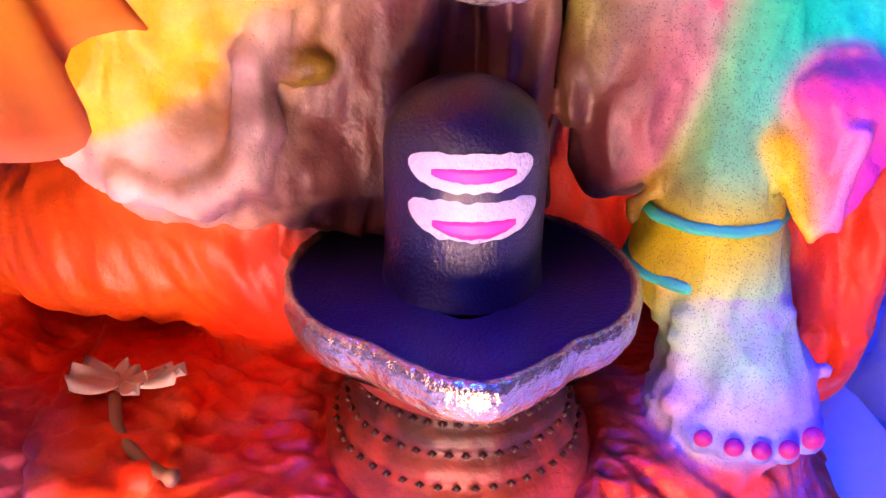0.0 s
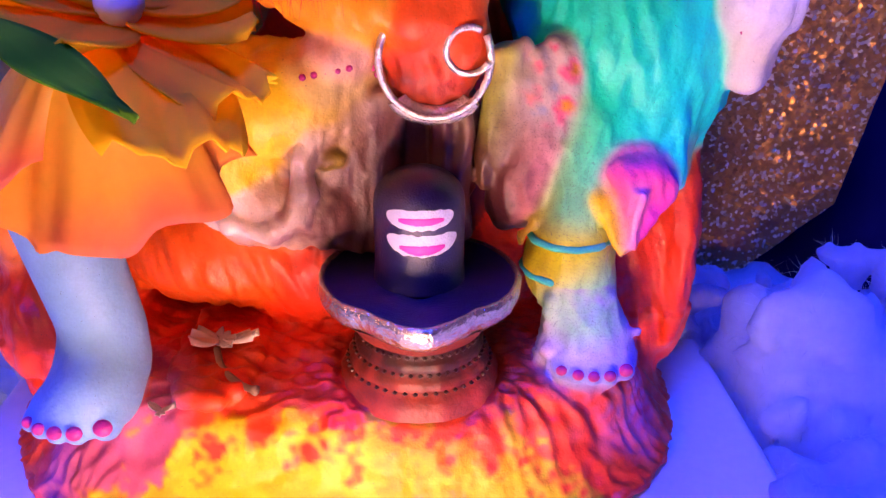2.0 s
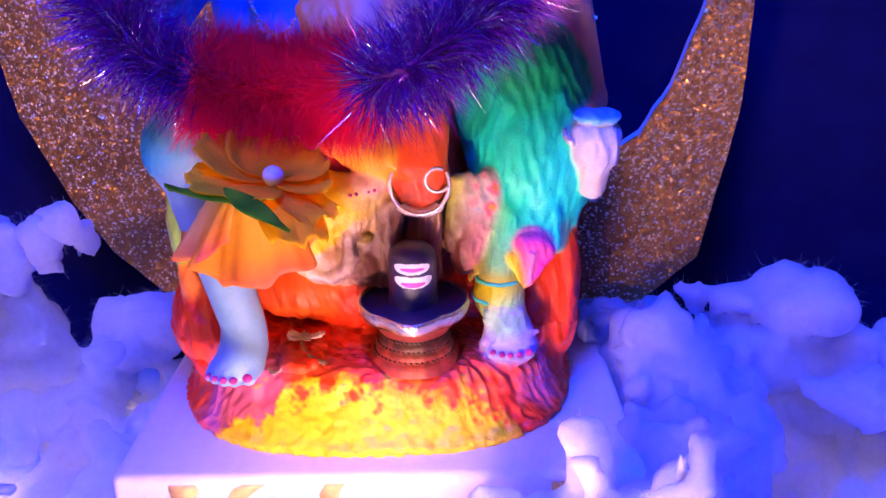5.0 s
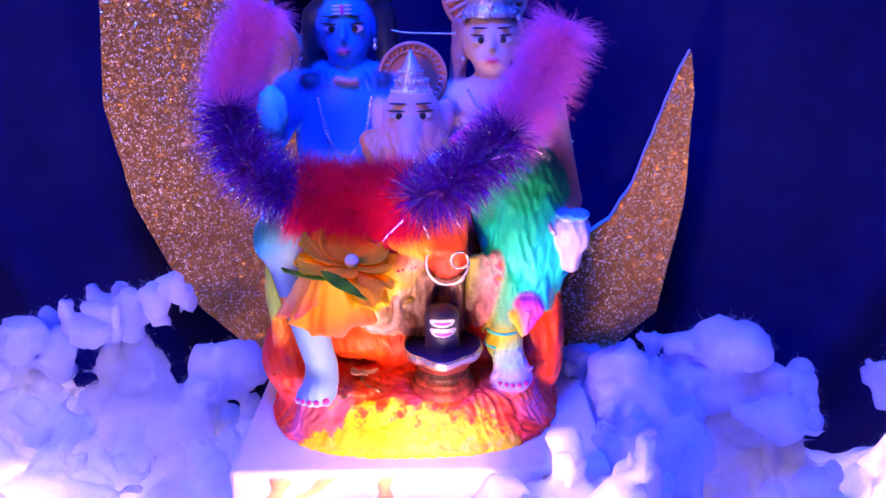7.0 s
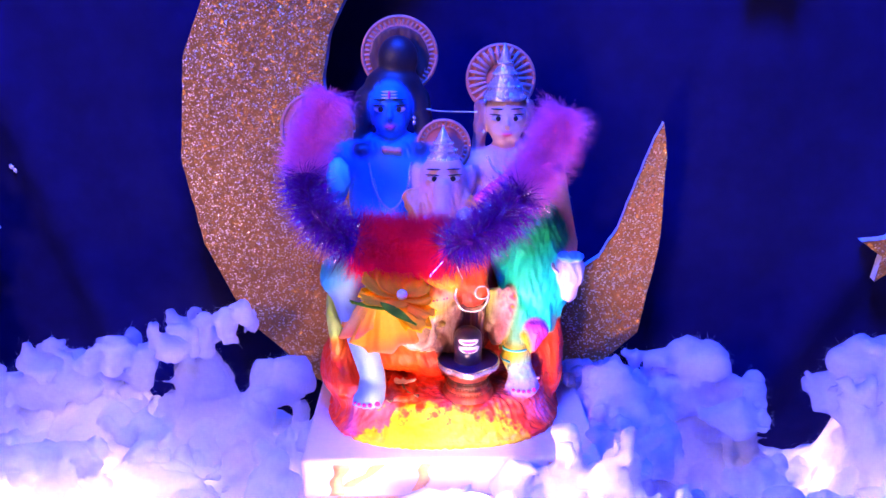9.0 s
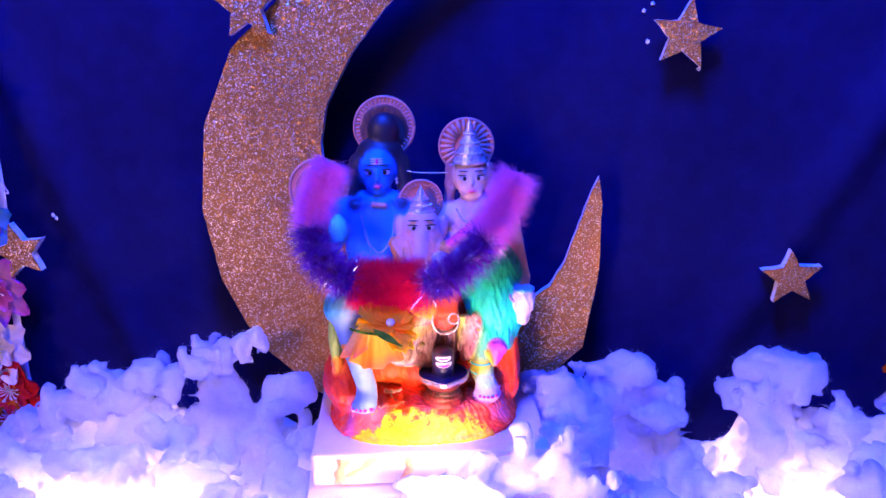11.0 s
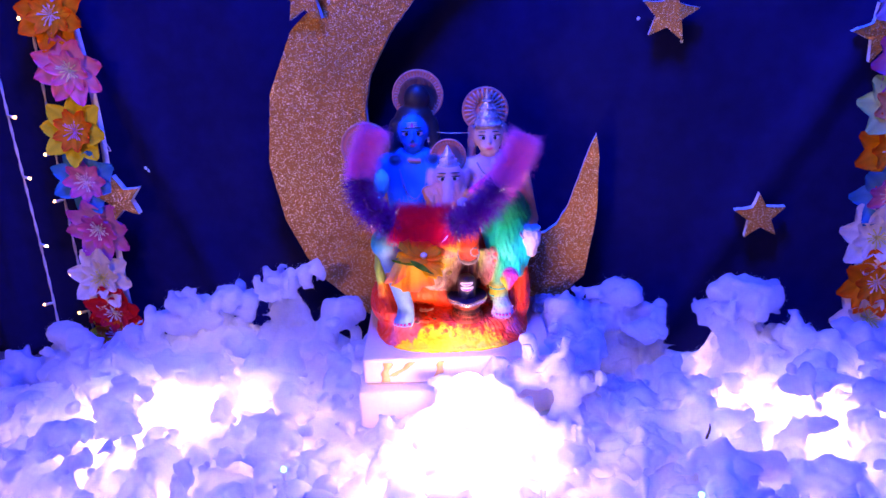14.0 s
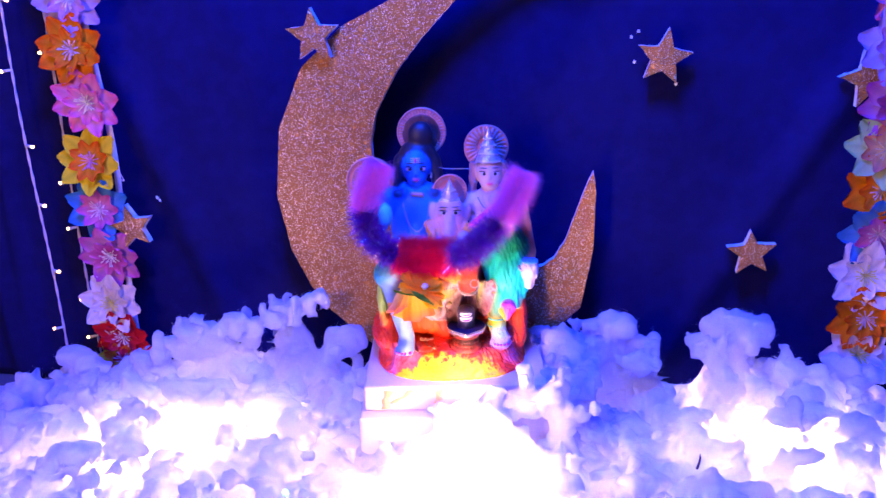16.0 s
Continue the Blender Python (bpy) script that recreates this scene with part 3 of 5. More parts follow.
def distance(s, x, y, z):
    kind = s[0]
    if kind == "egg":
        c, r, a = s[1], s[2], s[5]
        dx, dy, dz = x - c[0], y - c[1], z - c[2]
        if a:
            dx, dz = dx * math.cos(a) + dz * math.sin(a), dz * math.cos(a) - dx * math.sin(a)
        q = np.sqrt((dx / r[0]) ** 2 + (dy / r[1]) ** 2 + (dz / r[2]) ** 2)
        g = np.sqrt((dx / r[0] ** 2) ** 2 + (dy / r[1] ** 2) ** 2 + (dz / r[2] ** 2) ** 2) + 1e-9
        return np.clip(q * (q - 1) / g, -0.05, 0.2)
    if kind == "limb":
        a, b, (ra, rb, flat) = s[1], s[2], s[5]
        e = b - a
        t = np.clip(((x - a[0]) * e[0] + (y - a[1]) * e[1] + (z - a[2]) * e[2]) / e.dot(e), 0, 1)
        d = np.sqrt((x - a[0] - t * e[0]) ** 2 + ((y - a[1] - t * e[1]) / flat) ** 2 + (z - a[2] - t * e[2]) ** 2)
        return (d - (ra + (rb - ra) * t)) * min(1.0, flat)
    if kind == "disc":
        c, (radius, half) = s[1], s[2]
        rad = np.sqrt((x - c[0]) ** 2 + (z - c[2]) ** 2)
        return np.maximum(rad - radius, np.abs(y - c[1]) - half)
    c, h, rnd = s[1], s[2], s[5]
    if h[2] > 0.01:
        h = [h[0] * (1 - 0.16 * np.clip((z - c[2] + h[2]) / (2 * h[2]), 0, 1)), h[1] * (1 - 0.24 * np.clip((z - c[2] + h[2]) / (2 * h[2]), 0, 1)), h[2]]
    p = ((np.abs(x - c[0]) / h[0]) ** 2.6 + (np.abs(y - c[1]) / h[1]) ** 2.6) ** (1 / 2.6)
    q = (p - 1) * np.minimum(h[0], h[1])
    w = np.abs(z - c[2]) - h[2]
    return np.minimum(np.maximum(q + rnd, w + rnd), 0) + np.sqrt(np.maximum(q + rnd, 0) ** 2 + np.maximum(w + rnd, 0) ** 2) - rnd


# ground of the statue and the rocks behind
plinth((-0.0125, 0.020, 0.2710), (0.0800, 0.0680, 0.0118), 0.0040, RED)
plinth((-0.0125, 0.020, 0.2610), (0.0795, 0.0675, 0.0016), 0.0014, RED, 0.003)
egg((-0.014, -0.010, 0.2810), (0.060, 0.024, 0.0052), RED, 0.008)
egg((-0.078, 0.025, 0.290), (0.020, 0.040, 0.022), RED, 0.010)
egg((-0.074, 0.010, 0.306), (0.010, 0.016, 0.018), RED, 0.008)
egg((0.052, 0.035, 0.295), (0.018, 0.036, 0.038), RED, 0.010)
egg((0.062, 0.014, 0.306), (0.006, 0.010, 0.024), RED, 0.006)
egg((-0.015, 0.055, 0.315), (0.070, 0.030, 0.065), (0.60, 0.10, 0.05), 0.012)
egg((-0.040, 0.008, 0.304), (0.024, 0.016, 0.014), (0.86, 0.17, 0.02), 0.006)
egg((-0.020, 0.012, 0.300), (0.018, 0.018, 0.016), (0.70, 0.10, 0.03), 0.006)
# flat stone by the foot
plinth((-0.0395, -0.0105, 0.2866), (0.0092, 0.0215, 0.0013), 0.0009, (0.70, 0.10, 0.03), 0.0008)
egg((-0.083, 0.000, 0.312), (0.005, 0.008, 0.010), ORANGE, 0.004)
egg((-0.084, 0.002, 0.335), (0.006, 0.010, 0.024), LEAF, 0.005)
# seated blue figure: lowered leg
limb((-0.0765, -0.016, 0.366), (-0.0585, -0.026, 0.302), 0.0105, 0.0080, PALE_BLUE, 0.005)
egg((-0.0590, -0.029, 0.2935), (0.0088, 0.014, 0.0080), PALE_BLUE, 0.005)
egg((-0.0610, -0.0355, 0.2895), (0.0098, 0.0085, 0.0050), PALE_BLUE, 0.004)
for k, (tx, ty, tr) in enumerate(((-0.0690, -0.0400, 0.0019), (-0.0663, -0.0420, 0.0020), (-0.0630, -0.0432, 0.0022), (-0.0594, -0.0434, 0.0023), (-0.0548, -0.0415, 0.0028))):
    limb((tx + 0.001, ty + 0.006, 0.2912), (tx, ty, 0.2892), tr, tr, PALE_BLUE, 0.0008)
egg((-0.0775, -0.014, 0.366), (0.0112, 0.012, 0.0115), (0.06, 0.40, 0.75), 0.006)
limb((-0.076, -0.010, 0.366), (-0.045, 0.022, 0.360), 0.0135, 0.016, (0.30, 0.55, 0.45), 0.006)
limb((-0.082, 0.010, 0.420), (-0.085, 0.004, 0.372), 0.0060, 0.0055, SKIN, 0.004)
# folded leg under yellow cloth
egg((-0.030, 0.000, 0.3400), (0.027, 0.016, 0.0125), YELLOW, 0.006, -8)
egg((-0.042, -0.004, 0.3300), (0.018, 0.013, 0.0100), YELLOW, 0.005)
egg((-0.018, -0.004, 0.3440), (0.013, 0.010, 0.0080), (0.84, 0.66, 0.30), 0.005, 20)
egg((-0.026, -0.006, 0.3195), (0.019, 0.010, 0.0080), (0.78, 0.62, 0.52), 0.004, -6)
limb((-0.022, -0.008, 0.334), (-0.017, -0.008, 0.317), 0.0035, 0.0028, (0.66, 0.50, 0.44), 0.003)
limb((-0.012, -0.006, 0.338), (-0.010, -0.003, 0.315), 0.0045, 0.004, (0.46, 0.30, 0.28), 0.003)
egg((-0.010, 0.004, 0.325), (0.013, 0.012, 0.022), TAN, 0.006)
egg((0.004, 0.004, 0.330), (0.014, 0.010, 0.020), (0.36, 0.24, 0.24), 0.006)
# torso, arm and head of the blue figure
egg((-0.045, 0.045, 0.405), (0.031, 0.021, 0.046), BLUE_SKIN, 0.008)
limb((-0.074, 0.045, 0.429), (-0.018, 0.045, 0.429), 0.013, 0.013, BLUE_SKIN, 0.006)
limb((-0.077, 0.043, 0.428), (-0.092, 0.018, 0.402), 0.0105, 0.0095, BLUE_SKIN, 0.004)
limb((-0.092, 0.016, 0.403), (-0.080, 0.004, 0.418), 0.0090, 0.0070, BLUE_SKIN, 0.004)
limb((-0.0800, 0.0040, 0.4170), (-0.0775, -0.0100, 0.4220), 0.0070, 0.0060, BLUE_SKIN, 0.003)
egg((-0.0760, -0.0140, 0.4300), (0.0075, 0.0045, 0.0125), (0.16, 0.58, 0.76), 0.003)
limb((-0.0455, 0.045, 0.432), (-0.0455, 0.045, 0.452), 0.0092, 0.0085, BLUE_SKIN, 0.003)
limb((-0.066, 0.038, 0.436), (-0.026, 0.038, 0.436), 0.0062, 0.0062, BLACK, 0.003)
limb((-0.050, 0.0290, 0.4395), (-0.040, 0.0285, 0.4385), 0.0018, 0.0018, (0.66, 0.40, 0.42), 0.001)
egg((-0.0457, 0.0450, 0.4640), (0.0142, 0.0140, 0.0182), BLUE_SKIN, 0.003)
egg((-0.0457, 0.0385, 0.4545), (0.0095, 0.0090, 0.0085), BLUE_SKIN, 0.004)
limb((-0.0457, 0.0312, 0.4670), (-0.0457, 0.0288, 0.4605), 0.0011, 0.0019, BLUE_SKIN, 0.002)
egg((-0.0457, 0.0292, 0.4540), (0.0036, 0.0016, 0.0014), (0.72, 0.16, 0.30), 0.0008)
egg((-0.044, 0.0555, 0.4770), (0.0195, 0.0140, 0.0150), BLACK, 0.004)
egg((-0.0405, 0.0560, 0.4960), (0.0135, 0.0110, 0.0150), BLACK, 0.003)
limb((-0.0625, 0.054, 0.470), (-0.0690, 0.046, 0.430), 0.0075, 0.0060, BLACK, 0.004)
limb((-0.0270, 0.054, 0.470), (-0.0210, 0.046, 0.434), 0.0075, 0.0060, BLACK, 0.004)
disc((-0.0397, 0.0680, 0.4975), 0.0262, 0.0022, SALMON)
disc((-0.0397, 0.0665, 0.4960), 0.0200, 0.0020, BLACK, 0.001)
disc((-0.0950, 0.0480, 0.4500), 0.0255, 0.0025, SALMON)
# crowned figure
egg((0.036, 0.045, 0.402), (0.026, 0.019, 0.042), (0.62, 0.42, 0.55), 0.008)
limb((0.012, 0.045, 0.424), (0.058, 0.045, 0.424), 0.0115, 0.0115, PALE, 0.006)
limb((0.0625, 0.043, 0.420), (0.0725, 0.030, 0.374), 0.0100, 0.0078, SKIN, 0.004)
limb((0.0725, 0.028, 0.372), (0.0705, 0.006, 0.364), 0.0075, 0.0065, SKIN, 0.003)
limb((0.0310, 0.045, 0.424), (0.0310, 0.045, 0.446), 0.0080, 0.0075, PALE, 0.003)
egg((0.0315, 0.0450, 0.4575), (0.0138, 0.0132, 0.0172), PALE, 0.003)
egg((0.0315, 0.0390, 0.4480), (0.0092, 0.0085, 0.0080), PALE, 0.004)
limb((0.0315, 0.0322, 0.4590), (0.0315, 0.0302, 0.4545), 0.0010, 0.0017, PALE, 0.002)
egg((0.0317, 0.0306, 0.4478), (0.0029, 0.0014, 0.0012), (0.72, 0.10, 0.20), 0.0008)
disc((0.0290, 0.0600, 0.4815), 0.0235, 0.0022, SALMON)
limb((0.0160, 0.050, 0.464), (0.0130, 0.046, 0.432), 0.0050, 0.0040, (0.30, 0.16, 0.16), 0.003)
limb((0.0465, 0.050, 0.464), (0.0500, 0.046, 0.432), 0.0050, 0.0040, (0.30, 0.16, 0.16), 0.003)
limb((0.0080, 0.0120, 0.4040), (0.0320, 0.0220, 0.4180), 0.0055, 0.0055, (0.86, 0.36, 0.10), 0.003)
limb((0.0120, 0.0100, 0.4100), (0.0350, 0.0220, 0.4250), 0.0032, 0.0032, (0.84, 0.16, 0.36), 0.002)
limb((-0.0330, 0.0160, 0.4100), (-0.0280, 0.0040, 0.3960), 0.0050, 0.0045, (0.84, 0.34, 0.16), 0.003)
# her sari and legs
ANKLETS = ((0.3128, 0.0086), (0.3052, 0.0096))
egg((0.046, 0.025, 0.372), (0.026, 0.024, 0.034), GREEN, 0.008)
egg((0.050, 0.012, 0.350), (0.024, 0.020, 0.028), CYAN, 0.008)
for k in range(7):
    u = k / 6
    limb((0.036 + 0.022 * u, 0.0060, 0.378), (0.040 + 0.016 * u, -0.0085, 0.322 + 0.006 * abs(u - 0.4)), 0.0030, 0.0026, CYAN, 0.0022)
limb((0.064, 0.012, 0.360), (0.056, 0.000, 0.324), 0.0060, 0.0050, (0.30, 0.62, 0.36), 0.004)
limb((0.0385, 0.001, 0.335), (0.0362, -0.0070, 0.316), 0.0100, 0.0076, (0.20, 0.66, 0.40), 0.003)
limb((0.0360, -0.0074, 0.3125), (0.0357, -0.0080, 0.3060), 0.0082, 0.0088, (0.66, 0.56, 0.08), 0.001)
limb((0.0370, -0.008, 0.306), (0.0395, -0.015, 0.294), 0.0082, 0.0078, (0.34, 0.62, 0.34), 0.004)
limb((0.0480, -0.0090, 0.3250), (0.0464, -0.0145, 0.3130), 0.0080, 0.0016, PINK, 0.002)
limb((0.0410, -0.0130, 0.3225), (0.0450, -0.0165, 0.3125), 0.0024, 0.0013, (0.82, 0.60, 0.10), 0.0015)
limb((0.0540, -0.0120, 0.3250), (0.0475, -0.0165, 0.3145), 0.0020, 0.0011, (0.84, 0.14, 0.40), 0.0015)
limb((0.0475, -0.0165, 0.3250), (0.0462, -0.0172, 0.3140), 0.0016, 0.0010, (0.80, 0.30, 0.46), 0.0015)
egg((0.0400, -0.0140, 0.2905), (0.0098, 0.0105, 0.0072), (0.36, 0.33, 0.58), 0.004)
egg((0.0400, -0.0175, 0.2880), (0.0098, 0.0065, 0.0042), (0.36, 0.33, 0.58), 0.004)
limb((0.0300, -0.0195, 0.2912), (0.0495, -0.0180, 0.2945), 0.0010, 0.0012, (0.62, 0.44, 0.62), 0.0012)
for tx, ty, tr in ((0.0331, -0.0230, 0.0018), (0.0363, -0.0247, 0.0019), (0.0394, -0.0254, 0.0019), (0.0428, -0.0252, 0.0020), (0.0466, -0.0228, 0.0024)):
    limb((tx * 0.85 + 0.006, ty + 0.007, 0.2905), (tx, ty, 0.2880), tr, tr, (0.32, 0.33, 0.60), 0.0008)
egg((0.0640, 0.010, 0.300), (0.0050, 0.013, 0.027), RED, 0.006)
# scarf end beside the black stone
egg((0.0275, -0.0030, 0.3330), (0.0088, 0.0062, 0.0215), (0.66, 0.54, 0.54), 0.003, -14)
egg((0.0262, -0.0070, 0.3260), (0.0052, 0.0036, 0.0110), (0.74, 0.30, 0.36), 0.003, -14)
limb((0.0362, -0.0050, 0.3400), (0.0325, -0.0085, 0.3220), 0.0011, 0.0011, (0.70, 0.58, 0.10), 0.001)
limb((0.0325, -0.0085, 0.3220), (0.0250, -0.0105, 0.3130), 0.0011, 0.0011, (0.66, 0.54, 0.10), 0.001)
limb((0.0205, -0.0045, 0.3500), (0.0170, -0.0060, 0.3250), 0.0030, 0.0022, (0.52, 0.56, 0.18), 0.002)
limb((0.0240, -0.0045, 0.3520), (0.0200, -0.0068, 0.3300), 0.0022, 0.0016, (0.56, 0.46, 0.36), 0.002)
# folds that run down from the ankle
for k in range(4):
    limb((0.0310, -0.0165, 0.3015 - 0.003 * k), (0.0435, -0.0172, 0.3022 - 0.003 * k), 0.0011, 0.0008, ((0.40, 0.62, 0.42), (0.56, 0.46, 0.56))[k // 2], 0.0015)
# white hem and gathered folds of the yellow cloth
HEM = ((-0.0400, -0.0125, 0.3215), (-0.0345, -0.0150, 0.3185), (-0.0275, -0.0160, 0.3168), (-0.0215, -0.0160, 0.3200), (-0.0196, -0.0150, 0.3260), (-0.0200, -0.0140, 0.3320), (-0.0175, -0.0125, 0.3360), (-0.0110, -0.0095, 0.3380), (-0.0040, -0.0070, 0.3420))
for p, q in zip(HEM[:-1], HEM[1:]):
    limb(p, q, 0.0017, 0.0017, (0.84, 0.68, 0.58), 0.0015)
    # violet line paints the shade of the groove beside the hem
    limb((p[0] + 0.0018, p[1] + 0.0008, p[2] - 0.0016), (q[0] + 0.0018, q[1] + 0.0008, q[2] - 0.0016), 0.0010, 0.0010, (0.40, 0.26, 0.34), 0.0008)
# alternate folds are coloured darker, as shade between the gathers
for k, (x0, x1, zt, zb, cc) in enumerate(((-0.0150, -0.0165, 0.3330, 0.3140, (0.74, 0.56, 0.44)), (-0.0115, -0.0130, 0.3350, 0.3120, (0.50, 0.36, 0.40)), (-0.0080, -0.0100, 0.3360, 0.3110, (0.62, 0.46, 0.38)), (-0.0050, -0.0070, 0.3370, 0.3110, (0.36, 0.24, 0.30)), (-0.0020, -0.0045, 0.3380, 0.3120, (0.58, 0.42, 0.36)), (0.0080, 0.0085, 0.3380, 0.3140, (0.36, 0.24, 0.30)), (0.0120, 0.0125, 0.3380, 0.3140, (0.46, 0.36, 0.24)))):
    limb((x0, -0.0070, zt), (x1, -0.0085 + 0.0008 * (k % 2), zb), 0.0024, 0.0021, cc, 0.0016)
limb((-0.0330, -0.0110, 0.3145), (-0.0160, -0.0085, 0.3130), 0.0022, 0.0020, (0.70, 0.36, 0.24), 0.003)
egg((-0.0150, -0.0115, 0.3310), (0.0036, 0.0020, 0.0020), (0.58, 0.52, 0.06), 0.0015)
# vessel in her hand
limb((0.0712, -0.002, 0.3470), (0.0712, -0.002, 0.3595), 0.0050, 0.0078, (0.72, 0.64, 0.60), 0.002)
limb((0.0712, -0.002, 0.3610), (0.0712, -0.002, 0.3645), 0.0092, 0.0092, (0.74, 0.70, 0.72), 0.001)
egg((0.0712, -0.002, 0.3732), (0.0084, 0.0084, 0.0026), (0.16, 0.42, 0.80), 0.001)
# small seated figure in front
egg((-0.012, 0.020, 0.392), (0.022, 0.018, 0.032), (0.80, 0.38, 0.26), 0.006)
egg((-0.011, 0.0240, 0.4205), (0.0150, 0.0130, 0.0175), LILAC, 0.003)
egg((-0.0265, 0.0280, 0.4170), (0.0060, 0.0040, 0.0120), LILAC, 0.003, 10)
egg((0.0050, 0.0280, 0.4170), (0.0060, 0.0040, 0.0120), LILAC, 0.003, -10)
limb((-0.0115, 0.0110, 0.4160), (-0.0125, 0.0045, 0.4020), 0.0058, 0.0046, LILAC, 0.003)
limb((-0.0125, 0.0045, 0.4020), (-0.0185, 0.0035, 0.3940), 0.0046, 0.0036, (0.66, 0.44, 0.46), 0.002)
egg((-0.0230, -0.0020, 0.3930), (0.0048, 0.0040, 0.0085), (0.62, 0.40, 0.52), 0.002)
egg((0.0030, 0.0000, 0.4000), (0.0060, 0.0050, 0.0060), (0.58, 0.58, 0.80), 0.002)
disc((-0.0105, 0.0390, 0.4395), 0.0180, 0.0018, SALMON)
limb((-0.030, 0.002, 0.372), (-0.008, -0.006, 0.360), 0.0100, 0.0085, (0.80, 0.42, 0.12), 0.004)
limb((0.006, 0.002, 0.376), (0.004, -0.006, 0.358), 0.0100, 0.0080, (0.82, 0.16, 0.03), 0.004)
limb((0.012, -0.002, 0.372), (0.013, -0.008, 0.352), 0.0050, 0.0040, (0.82, 0.16, 0.03), 0.003)
egg((0.0065, -0.0060, 0.3510), (0.0105, 0.0055, 0.0110), (0.82, 0.14, 0.02), 0.002)
egg((-0.0120, -0.0070, 0.3505), (0.0065, 0.0070, 0.0050), (0.78, 0.50, 0.38), 0.003)


def cast(lo, hi, step):
    """Surface of the blended shapes."""
    ax = [np.arange(lo[i], hi[i] + step, step) for i in range(3)]
    n = [len(a) for a in ax]
    field = np.full(n, 0.05, np.float32)
    for s in SHAPES:
        if s[0] == "limb":
            pts = np.array([s[1], s[2]])
            a, b = pts.min(0) - s[6] * max(1.0, s[5][2]) - 0.006, pts.max(0) + s[6] * max(1.0, s[5][2]) + 0.006
        elif s[0] == "disc":
            a, b = s[1] - s[2][0] - 0.006, s[1] + s[2][0] + 0.006
        elif s[5] and s[0] == "egg":
            a, b = s[1] - s[6] - 0.008, s[1] + s[6] + 0.008
        else:
            a, b = s[1] - s[2] - 0.008, s[1] + s[2] + 0.008
        i0 = [max(0, int((a[k] - lo[k]) / step)) for k in range(3)]
        i1 = [min(n[k], int((b[k] - lo[k]) / step) + 2) for k in range(3)]
        if any(i1[k] <= i0[k] for k in range(3)):
            continue
        sl = tuple(slice(i0[k], i1[k]) for k in range(3))
        x, y, z = np.meshgrid(ax[0][sl[0]], ax[1][sl[1]], ax[2][sl[2]], indexing="ij", sparse=True)
        d = distance(s, x, y, z).astype(np.float32)
        o = field[sl]
        h = np.clip(0.5 + 0.5 * (o - d) / s[4], 0, 1)
        field[sl] = o * (1 - h) + d * h - s[4] * h * (1 - h)
    return nets(field, lo, step)


def tint(v):
    """Paint of each vertex: the nearest shapes' colours, with sprayed edges."""
    x, y, z = v[:, 0], v[:, 1], v[:, 2]
    best = np.full(len(v), 9.0)
    ds = []
    for s in SHAPES:
        d = distance(s, x, y, z)
        ds.append(d)
        best = np.minimum(best, d)
    col, wt = np.zeros((len(v), 3)), np.zeros(len(v))
    for s, d in zip(SHAPES, ds):
        w = np.exp(-np.clip((d - best) / 0.0008, 0, 40))
        col += w[:, None] * np.array(s[3])
        wt += w
    col /= wt[:, None]
    n1 = np.array([noise.noise(Vector(p) * 160) for p in v])
    n2 = np.array([noise.noise(Vector(p) * 520) for p in v])
    ground = (z < 0.2885) & (np.abs(col[:, 0] - RED[0]) < 0.12) & (col[:, 1] < 0.16)
    # yellow front edge of the ground, ragged where it meets the red
    k = np.clip(((-0.0325 - y) + 0.007 * n1 + 0.003 * n2 - 0.00003 / (np.abs(x + 0.015) + 0.03)) / 0.003, 0, 1) * ground
    k *= np.clip((0.056 - x) / 0.02, 0, 1)
    col = col * (1 - k[:, None]) + np.array((0.95, 0.58, 0.08)) * k[:, None]
    pinkish = np.clip((n1 + 0.15) * 1.2, 0, 0.6) * ground * (1 - k)
    col = col * (1 - pinkish[:, None]) + np.array((0.92, 0.22, 0.20)) * pinkish[:, None]
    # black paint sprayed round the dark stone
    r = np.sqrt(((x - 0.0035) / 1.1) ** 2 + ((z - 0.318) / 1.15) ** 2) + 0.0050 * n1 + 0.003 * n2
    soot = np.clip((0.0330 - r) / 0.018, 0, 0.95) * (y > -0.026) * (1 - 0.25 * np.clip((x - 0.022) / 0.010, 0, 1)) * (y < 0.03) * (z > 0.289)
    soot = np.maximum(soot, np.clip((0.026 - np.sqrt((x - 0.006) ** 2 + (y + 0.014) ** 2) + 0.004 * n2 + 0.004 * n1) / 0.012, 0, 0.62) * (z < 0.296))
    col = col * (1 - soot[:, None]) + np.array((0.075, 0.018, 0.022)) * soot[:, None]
    b1 = np.clip((0.020 - np.sqrt((x + 0.060) ** 2 + ((y + 0.028) * 0.8) ** 2)) / 0.010, 0, 0.55) * ground * (1 - k)
    col = col * (1 - b1[:, None]) + np.array((0.42, 0.20, 0.40)) * b1[:, None]
    # printed flowers on the scarf end
    cloth = np.exp(-((col - np.array((0.66, 0.54, 0.54))) ** 2).sum(1) / 0.03) * (x > 0.014) * (x < 0.040) * (z > 0.310) * (z < 0.356)
    w = np.array([noise.noise(Vector((p[0] * 300 + p[2] * 90, p[1] * 200, p[2] * 260))) for p in v])
    for lo_, hue in ((0.10, (0.78, 0.16, 0.30)), (0.42, (0.80, 0.40, 0.08))):
        kk = np.clip((w - lo_) * 5, 0, 0.85) * cloth
        col = col * (1 - kk[:, None]) + np.array(hue) * kk[:, None]
    kk = np.clip((-w - 0.22) * 5, 0, 0.8) * cloth
    col = col * (1 - kk[:, None]) + np.array((0.30, 0.40, 0.62)) * kk[:, None]
